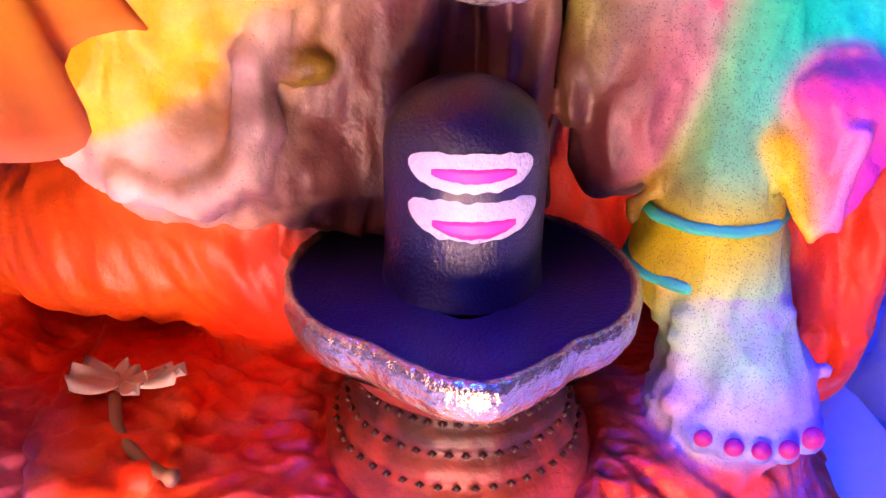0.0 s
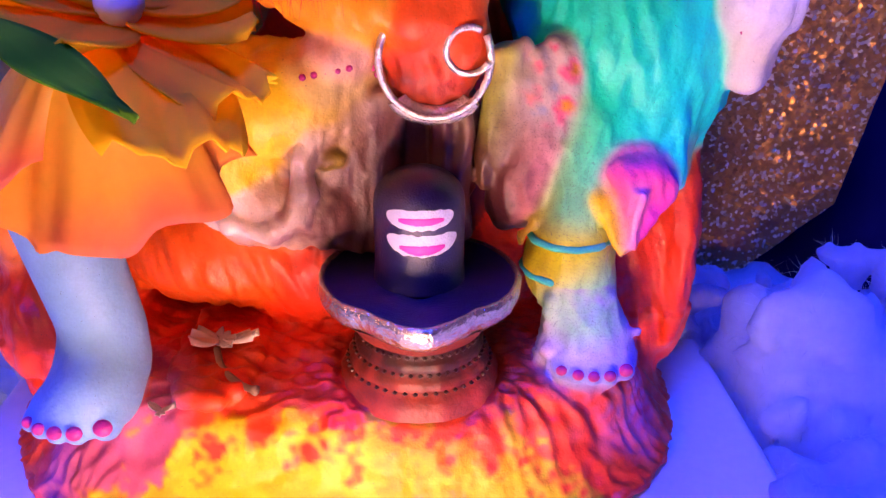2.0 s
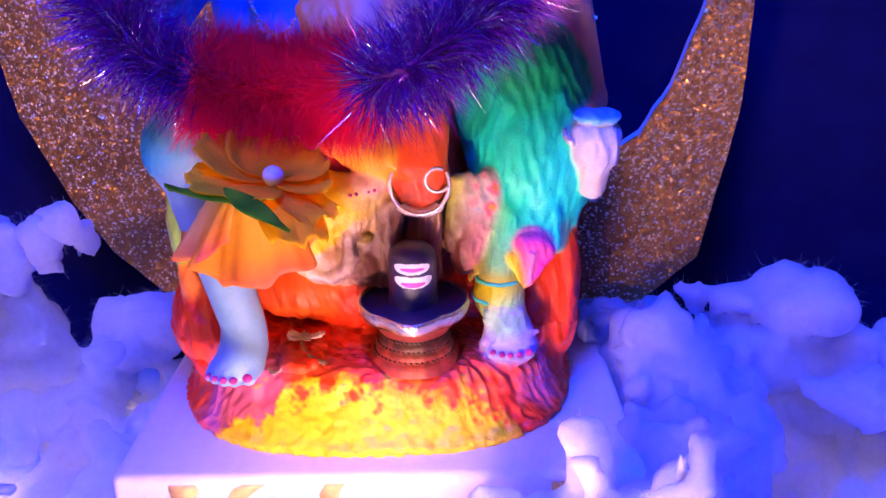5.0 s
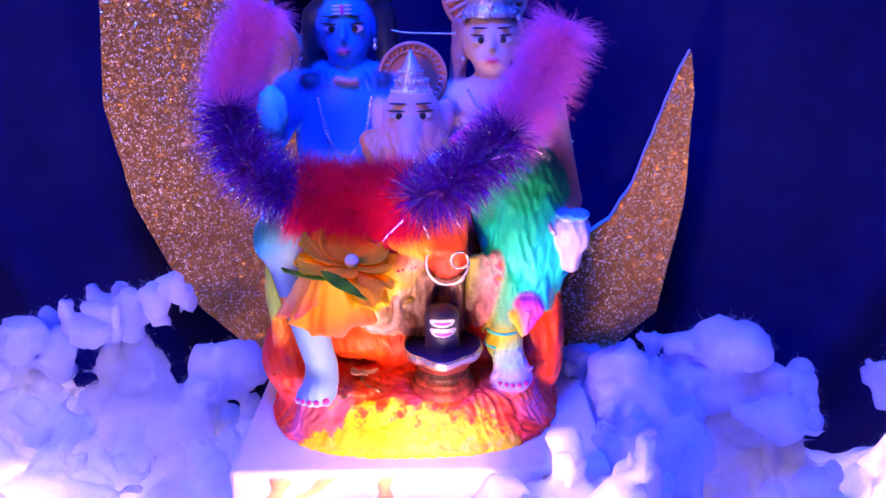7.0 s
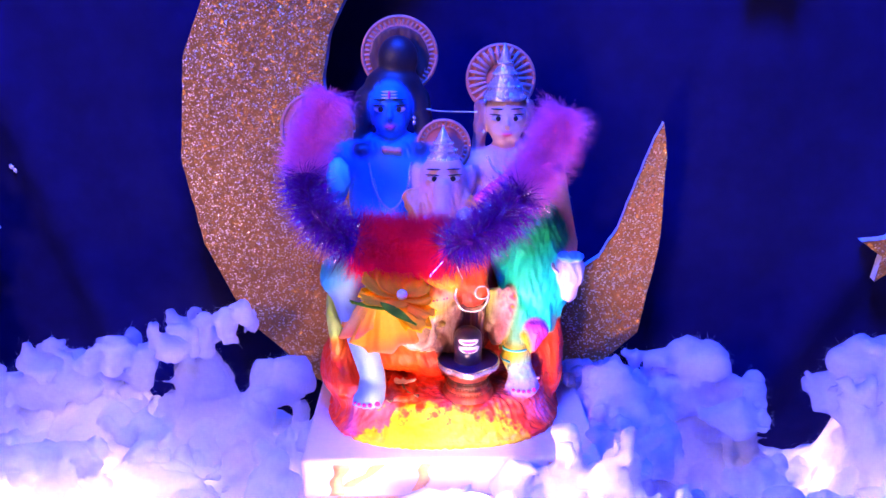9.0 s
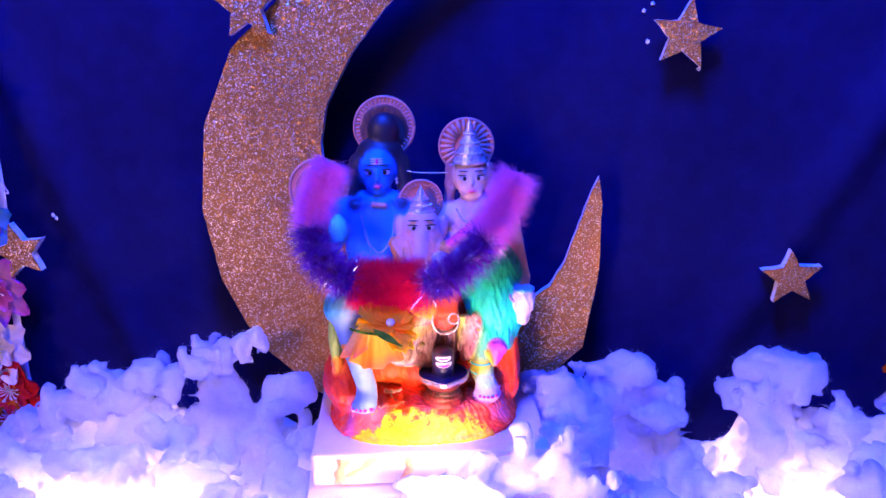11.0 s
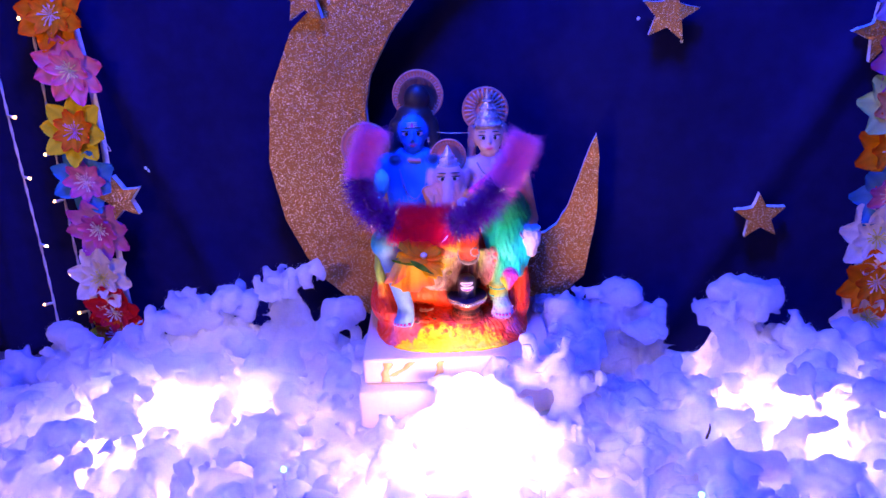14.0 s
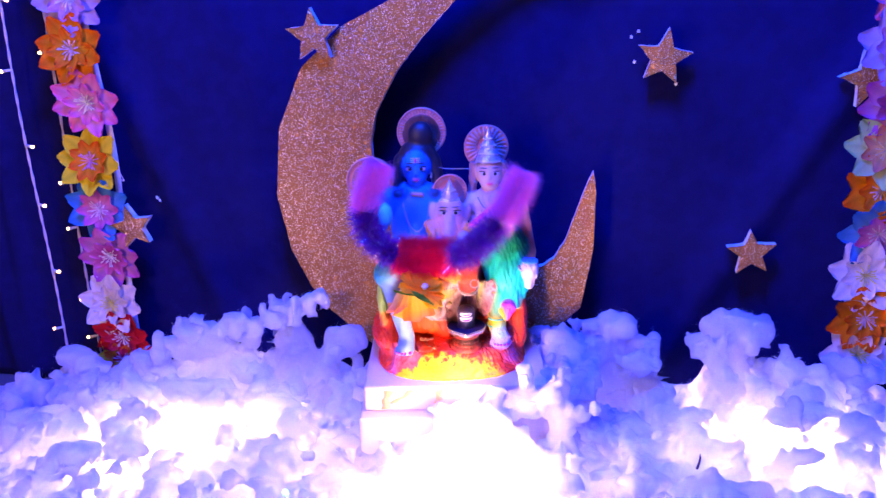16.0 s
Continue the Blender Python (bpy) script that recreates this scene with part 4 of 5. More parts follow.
    # violet overspray by the bare foot
    v1 = np.clip((0.016 - np.sqrt((x - 0.044) ** 2 + (y + 0.012) ** 2)) / 0.012, 0, 0.6) * (z < 0.305) * (0.6 + 0.8 * n2)
    v1 = np.clip(v1, 0, 0.7)
    col = col * (1 - v1[:, None]) + np.array((0.36, 0.22, 0.50)) * v1[:, None]
    grey = col.mean(1)[:, None]
    col = grey + (col - grey) * 1.35
    far = np.sqrt(((x - 0.012) / 1.2) ** 2 + (y + 0.010) ** 2 * 0.6 + (z - 0.310) ** 2)
    speck = np.clip((0.040 - far) / 0.080, 0.0, 0.13) * (x > 0.004) + np.clip((0.034 - far) / 0.060, 0, 0.10)
    return np.concatenate([np.clip(col, 0.008, 0.90), np.clip(speck, 0.004, 0.4)[:, None]], 1)


def carve(v, f, col):
    """Relief of the cast: folds in cloth, tufts on the ground, none on skin."""
    a, b, c = v[f[:, 1]] - v[f[:, 0]], v[f[:, 2]] - v[f[:, 0]], v[f[:, 3]] - v[f[:, 0]]
    fn = np.cross(a, b) + np.cross(b, c)
    nor = np.zeros_like(v)
    for k in range(4):
        np.add.at(nor, f[:, k], fn)
    nor /= np.linalg.norm(nor, axis=1)[:, None] + 1e-12
    plain = np.zeros(len(v))
    for s in (PALE_BLUE, BLUE_SKIN, PALE, SKIN, LILAC, BLACK, SALMON, (0.32, 0.33, 0.60), (0.36, 0.33, 0.58), (0.16, 0.52, 0.78)):
        full = np.mean(s) + (np.array(s) - np.mean(s)) * 1.35
        plain = np.maximum(plain, np.exp(-((col - np.clip(full, 0.008, 0.90)) ** 2).sum(1) / 0.006))
    d = np.zeros(len(v))
    for i, (x, y, z) in enumerate(v):
        if plain[i] > 0.7:
            continue
        red = col[i, 0] > 0.5 and col[i, 1] < 0.2
        if z < 0.2895 and z > 0.262:
            r, ang = math.hypot(x - 0.0035, y + 0.0178), math.atan2(y + 0.0178, x - 0.0035)
            h = noise.noise(Vector((ang * 7 + 40 * r, r * 110, 0.5))) + 0.7 * noise.noise(Vector((x * 260, y * 420, 3.0)))
            side = noise.noise(Vector((x * 180, y * 180, z * 260))) + 0.5 * noise.noise(Vector((x * 420, y * 420, z * 420)))
            flat = 1.0 if y > -0.030 else max(0.0, (y + 0.040) / 0.010)
            d[i] = (0.0012 * (1 - 2 * abs(h)) * flat + 0.0009 * side * (1 - flat)) * (1 if r > 0.018 else 0)
        elif red:
            h = noise.noise(Vector((x * 260 + 60 * z, y * 200, z * 90))) + 0.5 * noise.noise(Vector((x * 600 + 150 * z, y * 300, z * 200)))
            d[i] = 0.0011 * h
        else:
            h = noise.noise(Vector((x * 210 + z * 60, y * 90, z * 45))) + 0.5 * noise.noise(Vector((x * 420 - z * 90, y * 160, z * 90 + 9)))
            d[i] = 0.0012 * (0.5 - abs(h) * 1.6)
    return v + nor * (d * (1 - plain))[:, None]


pieces_v, pieces_f, pieces_m, paints = [], [], [], []
offset = 0


def add_piece(v, f, mat_index, color=(0.5, 0.5, 0.5)):
    global offset
    v = np.array([tuple(p) for p in v]) if not isinstance(v, np.ndarray) else v
    pieces_v.append(v)
    pieces_f.extend([tuple(int(q) + offset for q in g) for g in (f.tolist() if isinstance(f, np.ndarray) else f)])
    pieces_m.extend([mat_index] * len(f))
    paints.append(np.tile(np.array((*color, 0.02)), (len(v), 1)) if not isinstance(color, np.ndarray) else color)
    offset += len(v)


SPLIT = 0.338
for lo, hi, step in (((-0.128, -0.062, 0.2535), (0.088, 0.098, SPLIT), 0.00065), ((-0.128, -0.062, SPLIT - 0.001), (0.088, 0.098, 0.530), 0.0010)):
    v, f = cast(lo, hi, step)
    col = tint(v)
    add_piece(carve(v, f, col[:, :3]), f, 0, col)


def lathe(cx, cy, profile, mat_index, color=(0.5, 0.5, 0.5), sides=64, shape=None):
    v, f = [], []
    for r, z in profile:
        for s in range(sides):
            a = 2 * math.pi * s / sides
            k = shape(a) if shape else 1.0
            v.append((cx + r * k * math.cos(a), cy + r * k * math.sin(a), z))
    for i in range(len(profile) - 1):
        for s in range(sides):
            t = (s + 1) % sides
            f.append((i * sides + s, i * sides + t, (i + 1) * sides + t, (i + 1) * sides + s))
    add_piece(v, f, mat_index, color)


# black upright stone with its basin
LX, LY = 0.0035, -0.0178
dome = [(0.0089 * math.cos(a), 0.3250 + 0.0066 * math.sin(a)) for a in [math.radians(d) for d in range(0, 91, 9)]]
lathe(LX, LY, [(0.0093, 0.3080), (0.0092, 0.3095), (0.0090, 0.3110), (0.0090, 0.3240), *[(max(r, 0.0001), z) for r, z in dome]], 1)


def spout(a):
    """Basin outline: round, drawn out to a lip at the front."""
    d = (math.degrees(a) - 270 + 180) % 360 - 180
    return 1.0 + 0.17 * math.exp(-(d / 17.0) ** 2) - 0.035 * math.exp(-((abs(d) - 33) / 9.0) ** 2)


lathe(LX, LY, [(0.0090, 0.3082), (0.0150, 0.3081), (0.0188, 0.3083), (0.0196, 0.3087)], 1, sides=128, shape=spout)


def rim_shape(a):
    return spout(a) * (1 + 0.012 * noise.noise(Vector((math.cos(a) * 9, math.sin(a) * 9, 0))) + 0.007 * noise.noise(Vector((math.cos(a) * 30, math.sin(a) * 30, 4))))


lathe(LX, LY, [(0.0193, 0.3086), (0.0198, 0.3092), (0.0204, 0.3090), (0.0208, 0.3078), (0.0207, 0.3060), (0.0203, 0.3048), (0.0196, 0.3040), (0.0180, 0.3036)], 2, sides=160, shape=rim_shape)
lathe(LX, LY, [(0.0195, 0.3040), (0.0170, 0.3018), (0.0145, 0.2995), (0.0135, 0.2975)], 0, (0.22, 0.030, 0.018), 96, shape=lambda a: 1 + 0.25 * (spout(a) - 1))
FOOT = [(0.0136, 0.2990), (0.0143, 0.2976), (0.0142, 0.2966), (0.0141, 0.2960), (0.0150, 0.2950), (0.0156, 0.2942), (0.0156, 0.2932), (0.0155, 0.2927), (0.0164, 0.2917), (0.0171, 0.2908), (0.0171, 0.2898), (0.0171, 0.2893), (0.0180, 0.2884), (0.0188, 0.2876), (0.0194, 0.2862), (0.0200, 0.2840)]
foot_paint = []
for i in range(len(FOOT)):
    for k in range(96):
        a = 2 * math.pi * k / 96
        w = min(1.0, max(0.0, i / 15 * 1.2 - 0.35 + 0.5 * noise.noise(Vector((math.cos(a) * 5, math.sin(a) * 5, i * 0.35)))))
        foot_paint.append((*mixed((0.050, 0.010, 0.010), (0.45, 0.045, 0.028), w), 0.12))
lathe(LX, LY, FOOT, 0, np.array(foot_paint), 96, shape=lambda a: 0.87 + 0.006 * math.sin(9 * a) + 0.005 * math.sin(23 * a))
for ring_row, (rr_, zz) in enumerate(((0.0126, 0.2960), (0.0138, 0.2927), (0.0152, 0.2893))):
    for k in range(46):
        a = 2 * math.pi * (k + 0.5 * (ring_row % 2)) / 46
        if math.sin(a) > 0.5:
            continue
        v = [Vector((LX + rr_ * math.cos(a), LY + rr_ * math.sin(a), zz)) + q * 0.0006 for q in (Vector((1, 0, 0)), Vector((0, 1, 0)), Vector((-1, 0, 0)), Vector((0, -1, 0)), Vector((0, 0, 1)), Vector((0, 0, -1)))]
        add_piece(v, [(0, 1, 4), (1, 2, 4), (2, 3, 4), (3, 0, 4), (1, 0, 5), (2, 1, 5), (3, 2, 5), (0, 3, 5)], 0, (0.05, 0.010, 0.010))


def mark(zc, half, a0, a1, mat_index, lift, sag, seed, ragged):
    """A lens-shaped dab of paint laid on the round stone."""
    v, f, n, m = [], [], 44, 8
    for i in range(n + 1):
        t = i / n
        a = math.radians(a0 + (a1 - a0) * t)
        env = max(0.02, (1 - abs(2 * t - 1) ** (2.0 if mat_index == 4 else 3.2))) ** (0.8 if mat_index == 4 else 0.5)
        up = half * env * (1 + ragged * noise.noise(Vector((t * 16, seed, 0))))
        dn = half * env * (1 + ragged * noise.noise(Vector((t * 14, seed, 7))))
        mid = zc - sag * (1 - (2 * t - 1) ** 2)
        for j in range(m + 1):
            u = j / m
            zz = mid + up * (1 - u) - dn * u
            r = 0.0090 + lift * min(1.0, 4 * u, 4 * (1 - u), 6 * t + 0.01, 6 * (1 - t) + 0.01)
            v.append((LX + r * math.sin(a), LY - r * math.cos(a), zz))
    for i in range(n):
        for j in range(m):
            k = i * (m + 1) + j
            f.append((k, k + 1, k + m + 2, k + m + 1))
    add_piece(v, f, mat_index)


mark(0.3243, 0.0021, -45, 45, 3, 0.00022, 0.0004, 1.5, 0.13)
mark(0.3196, 0.0022, -45, 52, 3, 0.00022, 0.0010, 4.5, 0.15)
mark(0.3240, 0.0011, -33, 36, 4, 0.00038, 0.0003, 2.5, 0.12)
mark(0.3186, 0.0013, -32, 38, 4, 0.00038, 0.0007, 6.5, 0.12)


def dab(c, r, mat_index, color=(0.5, 0.5, 0.5), seg=10, tilt=0.0):
    v, f = [], []
    ct, st = math.cos(math.radians(tilt)), math.sin(math.radians(tilt))
    for i in range(seg + 1):
        p = math.pi * i / seg
        for j in range(seg * 2):
            a = math.pi * j / seg
            dx, dy, dz = r[0] * math.sin(p) * math.cos(a), r[1] * math.sin(p) * math.sin(a), r[2] * math.cos(p)
            v.append((c[0] + dx * ct - dz * st, c[1] + dy, c[2] + dz * ct + dx * st))
    w = seg * 2
    for i in range(seg):
        for j in range(w):
            f.append((i * w + j, (i + 1) * w + j, (i + 1) * w + (j + 1) % w, i * w + (j + 1) % w))
    add_piece(v, f, mat_index, color)


NAIL = (0.50, 0.02, 0.20)
for tx, ty, tr in ((-0.0690, -0.0400, 0.0019), (-0.0663, -0.0420, 0.0020), (-0.0630, -0.0432, 0.0022), (-0.0594, -0.0434, 0.0023), (-0.0548, -0.0415, 0.0028)):
    dab((tx, ty - tr * 0.62, 0.2900), (tr * 0.66, tr * 0.55, tr * 0.62), 0, NAIL)
for tx, ty, tr in ((0.0331, -0.0230, 0.0018), (0.0363, -0.0247, 0.0019), (0.0394, -0.0254, 0.0019), (0.0428, -0.0252, 0.0020), (0.0466, -0.0228, 0.0024)):
    dab((tx, ty - tr * 0.62, 0.2888), (tr * 0.66, tr * 0.55, tr * 0.62), 0, NAIL)
for k in range(5):
    dab((-0.0185 + 0.0022 * k, -0.0138 + 0.0002 * k, 0.3478 + 0.0004 * k), (0.0007, 0.0007, 0.0007), 0, NAIL, 6)
for k in range(6):
    dab((-0.0085 + 0.0008 * k, -0.0105 + 0.0006 * k, 0.3545 - 0.0015 * k), (0.0008, 0.0008, 0.0008), 0, NAIL, 6)
for k in range(3):
    dab((0.0665 + 0.0003 * k, -0.0078 + 0.0004 * k, 0.3595 - 0.0020 * k), (0.0008, 0.0006, 0.0008), 0, NAIL, 6)
# painted lines of the faces
for cx, cy, zb, w in ((-0.0457, 0.0318, 0.4650, 0.0060), (0.0315, 0.0328, 0.4580, 0.0058), (-0.0110, 0.0116, 0.4225, 0.0062)):
    for sgn in (-1, 1):
        dab((cx + sgn * w, cy + 0.0010, zb), (0.0046, 0.0010, 0.0021), 3, seg=8, tilt=sgn * 5)
        dab((cx + sgn * (w - 0.0002), cy + 0.0003, zb), (0.0019, 0.0010, 0.0018), 5, seg=8)
        dab((cx + sgn * (w + 0.0006), cy + 0.0007, zb + 0.0025), (0.0054, 0.0012, 0.0005), 5, seg=8, tilt=sgn * 4)
        dab((cx + sgn * (w + 0.0003), cy + 0.0012, zb + 0.0062), (0.0048, 0.0014, 0.0005), 5, seg=8, tilt=sgn * 2)
for zz in (0.4726, 0.4746, 0.4766):
    dab((-0.0457, 0.0314, zz), (0.0056, 0.0008, 0.0008), 3, seg=6)
dab((-0.0457, 0.0306, 0.4745), (0.0010, 0.0008, 0.0026), 4, seg=6)
# crowns, necklaces and beads in silver paint
lathe(0.0310, 0.0465, [(0.0138, 0.4690), (0.0142, 0.4712), (0.0126, 0.4738), (0.0108, 0.4765), (0.0114, 0.4782), (0.0090, 0.4815), (0.0074, 0.4845), (0.0080, 0.4862), (0.0058, 0.4895), (0.0044, 0.4920), (0.0050, 0.4936), (0.0026, 0.4975), (0.0030, 0.4990), (0.0004, 0.5055)], 6, sides=40,
      shape=lambda a: 0.96 + 0.11 * abs(math.sin(8 * a)))
for rad, zz, cx, cy, nb in ((0.0140, 0.4712, 0.0310, 0.0465, 22), (0.0113, 0.4780, 0.0310, 0.0465, 16), (0.0080, 0.4862, 0.0310, 0.0465, 12), (0.0050, 0.4936, 0.0310, 0.0465, 9), (0.0104, 0.4337, -0.0108, 0.0265, 18), (0.0086, 0.4390, -0.0108, 0.0265, 13), (0.0063, 0.4435, -0.0108, 0.0265, 10)):
    for k in range(nb):
        a = math.pi + math.pi * (k + 0.5) / nb
        dab((cx + rad * math.cos(a), cy + rad * math.sin(a), zz), (0.0009, 0.0009, 0.0011), 6, seg=4)
for zz, cx, cy in ((0.4745, 0.0310, 0.0335), (0.4815, 0.0310, 0.0375), (0.4890, 0.0310, 0.0410), (0.4362, -0.0108, 0.0170), (0.4412, -0.0108, 0.0195)):
    dab((cx, cy, zz), (0.0020, 0.0010, 0.0024), 6, seg=6)
lathe(-0.0108, 0.0265, [(0.0100, 0.4320), (0.0105, 0.4335), (0.0098, 0.4350), (0.0082, 0.4375), (0.0086, 0.4390), (0.0060, 0.4420), (0.0064, 0.4435), (0.0035, 0.4480), (0.0028, 0.4500), (0.0004, 0.4545)], 6, sides=36,
      shape=lambda a: 0.96 + 0.11 * abs(math.sin(7 * a)))


def ring(c, radius, wire, mat_index, squash=1.0, a0=0.0, a1=360.0, color=(0.5, 0.5, 0.5), n=48, depth=0.0):
    pts = []
    for k in range(n + 1):
        a = math.radians(a0 + (a1 - a0) * k / n)
        pts.append((c[0] + radius * math.cos(a), c[1] + depth * math.sin(a), c[2] + radius * squash * math.sin(a)))
    v, f = tube(pts, wire, 8)
    add_piece(v, f, mat_index, color)


def chain(points, bead, mat_index, n):
    for p in smooth_path(points, n):
        dab(p, (bead, bead, bead), mat_index, seg=4)


for zz, rad in ANKLETS:
    prof = [(rad + 0.0008 * math.cos(math.radians(q)), zz + 0.0008 * math.sin(math.radians(q))) for q in range(0, 361, 45)]
    lathe(0.0359, -0.0076, prof, 0, (0.06, 0.60, 0.44), 36, shape=lambda a: 1 + 0.02 * math.sin(11 * a))
# halo rims with ribs
for (cx, cy, cz), rad, ribs in (((-0.0397, 0.0655, 0.4975), 0.0252, 44), ((-0.0950, 0.0452, 0.4500), 0.0245, 0), ((0.0290, 0.0575, 0.4815), 0.0226, 26), ((-0.0105, 0.0370, 0.4395), 0.0172, 30)):
    ring((cx, cy, cz), rad, 0.0013, 0, color=SALMON)
    ring((cx, cy, cz), rad * 0.78, 0.0007, 0, color=SALMON)
    for k in range(ribs):
        a = 2 * math.pi * k / ribs
        p = [(cx + rad * q * math.cos(a), cy, cz + rad * q * math.sin(a)) for q in ((0.45 if ribs == 26 else 0.80), 0.98)]
        v, f = tube(p, 0.0014 if ribs == 26 else 0.0008, 5)
        add_piece(v, f, 0, (0.62, 0.33, 0.28))
# red pouch framed in silver
ring((0.0065, -0.0105, 0.3505), 0.0108, 0.0008, 6, 1.05, 115, 385)
ring((0.0130, -0.0115, 0.3525), 0.0044, 0.0007, 6, 1.0, 60, 330)
ring((0.0065, -0.0085, 0.3440), 0.0078, 0.0022, 6, 0.6, 200, 340)
chain([(-0.0040, -0.008, 0.3600), (-0.0010, -0.010, 0.3570), (0.0015, -0.0105, 0.3550)], 0.0013, 6, 6)
chain([(-0.060, 0.026, 0.430), (-0.056, 0.022, 0.412), (-0.046, 0.021, 0.400), (-0.036, 0.022, 0.412), (-0.032, 0.028, 0.430)], 0.0008, 6, 40)
chain([(-0.057, 0.024, 0.420), (-0.050, 0.020, 0.392), (-0.040, 0.022, 0.388)], 0.0007, 6, 30)
chain([(0.019, 0.034, 0.432), (0.024, 0.030, 0.424), (0.031, 0.028, 0.421), (0.038, 0.030, 0.424), (0.044, 0.034, 0.432)], 0.0010, 6, 26)
chain([(0.020, 0.034, 0.426), (0.026, 0.027, 0.412), (0.033, 0.026, 0.408), (0.040, 0.029, 0.414)], 0.0008, 6, 26)
chain([(0.0580, 0.034, 0.402), (0.063, 0.032, 0.4015), (0.070, 0.032, 0.402), (0.0755, 0.036, 0.4035)], 0.0010, 6, 14)
chain([(-0.021, 0.010, 0.410), (-0.020, 0.004, 0.396), (-0.014, 0.001, 0.388)], 0.0007, 6, 22)
chain([(0.0595, 0.0005, 0.368), (0.060, -0.004, 0.366), (0.062, -0.006, 0.364)], 0.0014, 6, 6)
for p in ((-0.0300, 0.040, 0.4580), (-0.0300, 0.039, 0.4550), (0.0465, 0.040, 0.4480), (0.0165, 0.040, 0.4480), (0.0455, 0.038, 0.4690), (0.0172, 0.038, 0.4690)):
    dab(p, (0.0013, 0.0013, 0.0016), 6, seg=5)

me = bpy.data.meshes.new("statue")
allv = np.concatenate(pieces_v)
me.from_pydata(allv.tolist(), [], pieces_f)
me.polygons.foreach_set("material_index", pieces_m)
attr = me.attributes.new("paint", "FLOAT_COLOR", "POINT")
attr.data.foreach_set("color", np.concatenate([np.concatenate(paints)[:, :3], np.ones((len(allv), 1))], 1).astype(np.float32).ravel())
me.attributes.new("speck", "FLOAT", "POINT").data.foreach_set("value", np.concatenate(paints)[:, 3].astype(np.float32))
statue = link("statue", me, [PAINTED, BLACK_PAINT, FOIL, WHITE_MARK, PINK_MARK, EYE_INK, SILVER])
statue.matrix_world = STATUE
tagged(statue, "brightly painted plaster statue of seated figures on a red base", "statue")

# ---- soft things on the statue ----
def tinted(name, verts, faces, colors, mat, parent=None, label="", thick=0.0):
    me = mesh_of(name, verts, faces)
    at = me.attributes.new("paint", "FLOAT_COLOR", "POINT")
    at.data.foreach_set("color", np.concatenate([np.array(colors, float), np.ones((len(colors), 1))], 1).astype(np.float32).ravel())
    ob = link(name, me, mat, parent, label)
    if thick:
        ob.modifiers.new("thickness", "SOLIDIFY").thickness = thick
    return ob


FABRIC = soft_fibre("printed_fabric", (1, 1, 1), 0.22, 0.7, attr="paint")
THIN_FABRIC = soft_fibre("thin_printed_fabric", (1, 1, 1), 0.52, 0.7, attr="paint")
RED_FUR = soft_fibre("red_fur", (0.95, 0.015, 0.085), 0.45, 0.6)
PINK_FUR = soft_fibre("pink_fur", (1.0, 0.29, 0.64), 0.45, 0.6)
PURPLE_TINSEL = material("purple_tinsel", (0.17, 0.010, 0.36), 0.24, 0.40, vary=0.4, scale=300.0)
SILVER_TINSEL = material("silver_blue_tinsel", (0.90, 0.88, 0.98), 0.16, 0.85, vary=0.3, scale=300.0)

GARLAND = smooth_path([(-0.080, 0.004, 0.4790), (-0.091, -0.002, 0.4570), (-0.097, -0.010, 0.4340), (-0.092, -0.022, 0.4130), (-0.077, -0.029, 0.3980), (-0.055, -0.028, 0.3895), (-0.036, -0.026, 0.3875), (-0.016, -0.029, 0.3890),
                       (0.002, -0.042, 0.3960), (0.018, -0.034, 0.4050), (0.034, -0.022, 0.4170), (0.046, -0.012, 0.4310), (0.056, -0.005, 0.4480), (0.065, 0.000, 0.4680)], 260)
garland = thing("fuzzy_garland", STATUE, "fuzzy pink, purple and red tinsel garland round the statue", "garland")
vs, fs = tube(GARLAND[::4], 0.0012, 6)
link("thread", mesh_of("thread", vs, fs), WIRE, garland)
gr = random.Random(21)


def fuzz(name, a, b, n, length, width, mats, label, core):
    """One coloured stretch of the garland, from a to b of its length."""
    i0, i1 = int(a * 260), int(b * 260)
    vs, fs = tube(GARLAND[i0:i1 + 1:4] + [GARLAND[i1]], core, 10)
    body = link(name, mesh_of(name, vs, fs), mats[0], garland, label)
    for m, share in zip(mats, (1.0, 0.36)):
        starts = []
        for _ in range(int(n * share)):
            u = gr.uniform(i0, i1)
            k = min(int(u), 259)
            p = GARLAND[k].lerp(GARLAND[k + 1], u - k)
            d = (GARLAND[k + 1] - GARLAND[k]).normalized()
            q = Vector((gr.gauss(0, 1), gr.gauss(0, 1), gr.gauss(0, 1)))
            q = (q - d * q.dot(d)).normalized()
            starts.append((p + q * core * 0.7, q + d * gr.gauss(0, 0.25)))
        strands("fuzz", starts, m, body, length, width if share == 1.0 else 0.6 * width, 0.12, seed=i0 + 1, droop=0.10)["kind"] = "stuff"


fuzz("pink_stretch", 0.0, 0.165, 9500, 0.0155, 0.00010, [PINK_FUR], "pink fuzzy stretch", 0.006)
fuzz("purple_stretch", 0.165, 0.36, 3600, 0.0195, 0.00020, [PURPLE_TINSEL, SILVER_TINSEL], "purple and silver tinsel stretch", 0.004)
fuzz("red_stretch", 0.35, 0.575, 19000, 0.0170, 0.00010, [RED_FUR], "red fuzzy stretch", 0.0105)
fuzz("purple_stretch", 0.575, 0.79, 4200, 0.0195, 0.00020, [PURPLE_TINSEL, SILVER_TINSEL], "purple and silver tinsel stretch", 0.004)
fuzz("pink_stretch", 0.785, 1.0, 11000, 0.0175, 0.00010, [PINK_FUR], "pink fuzzy stretch", 0.006)


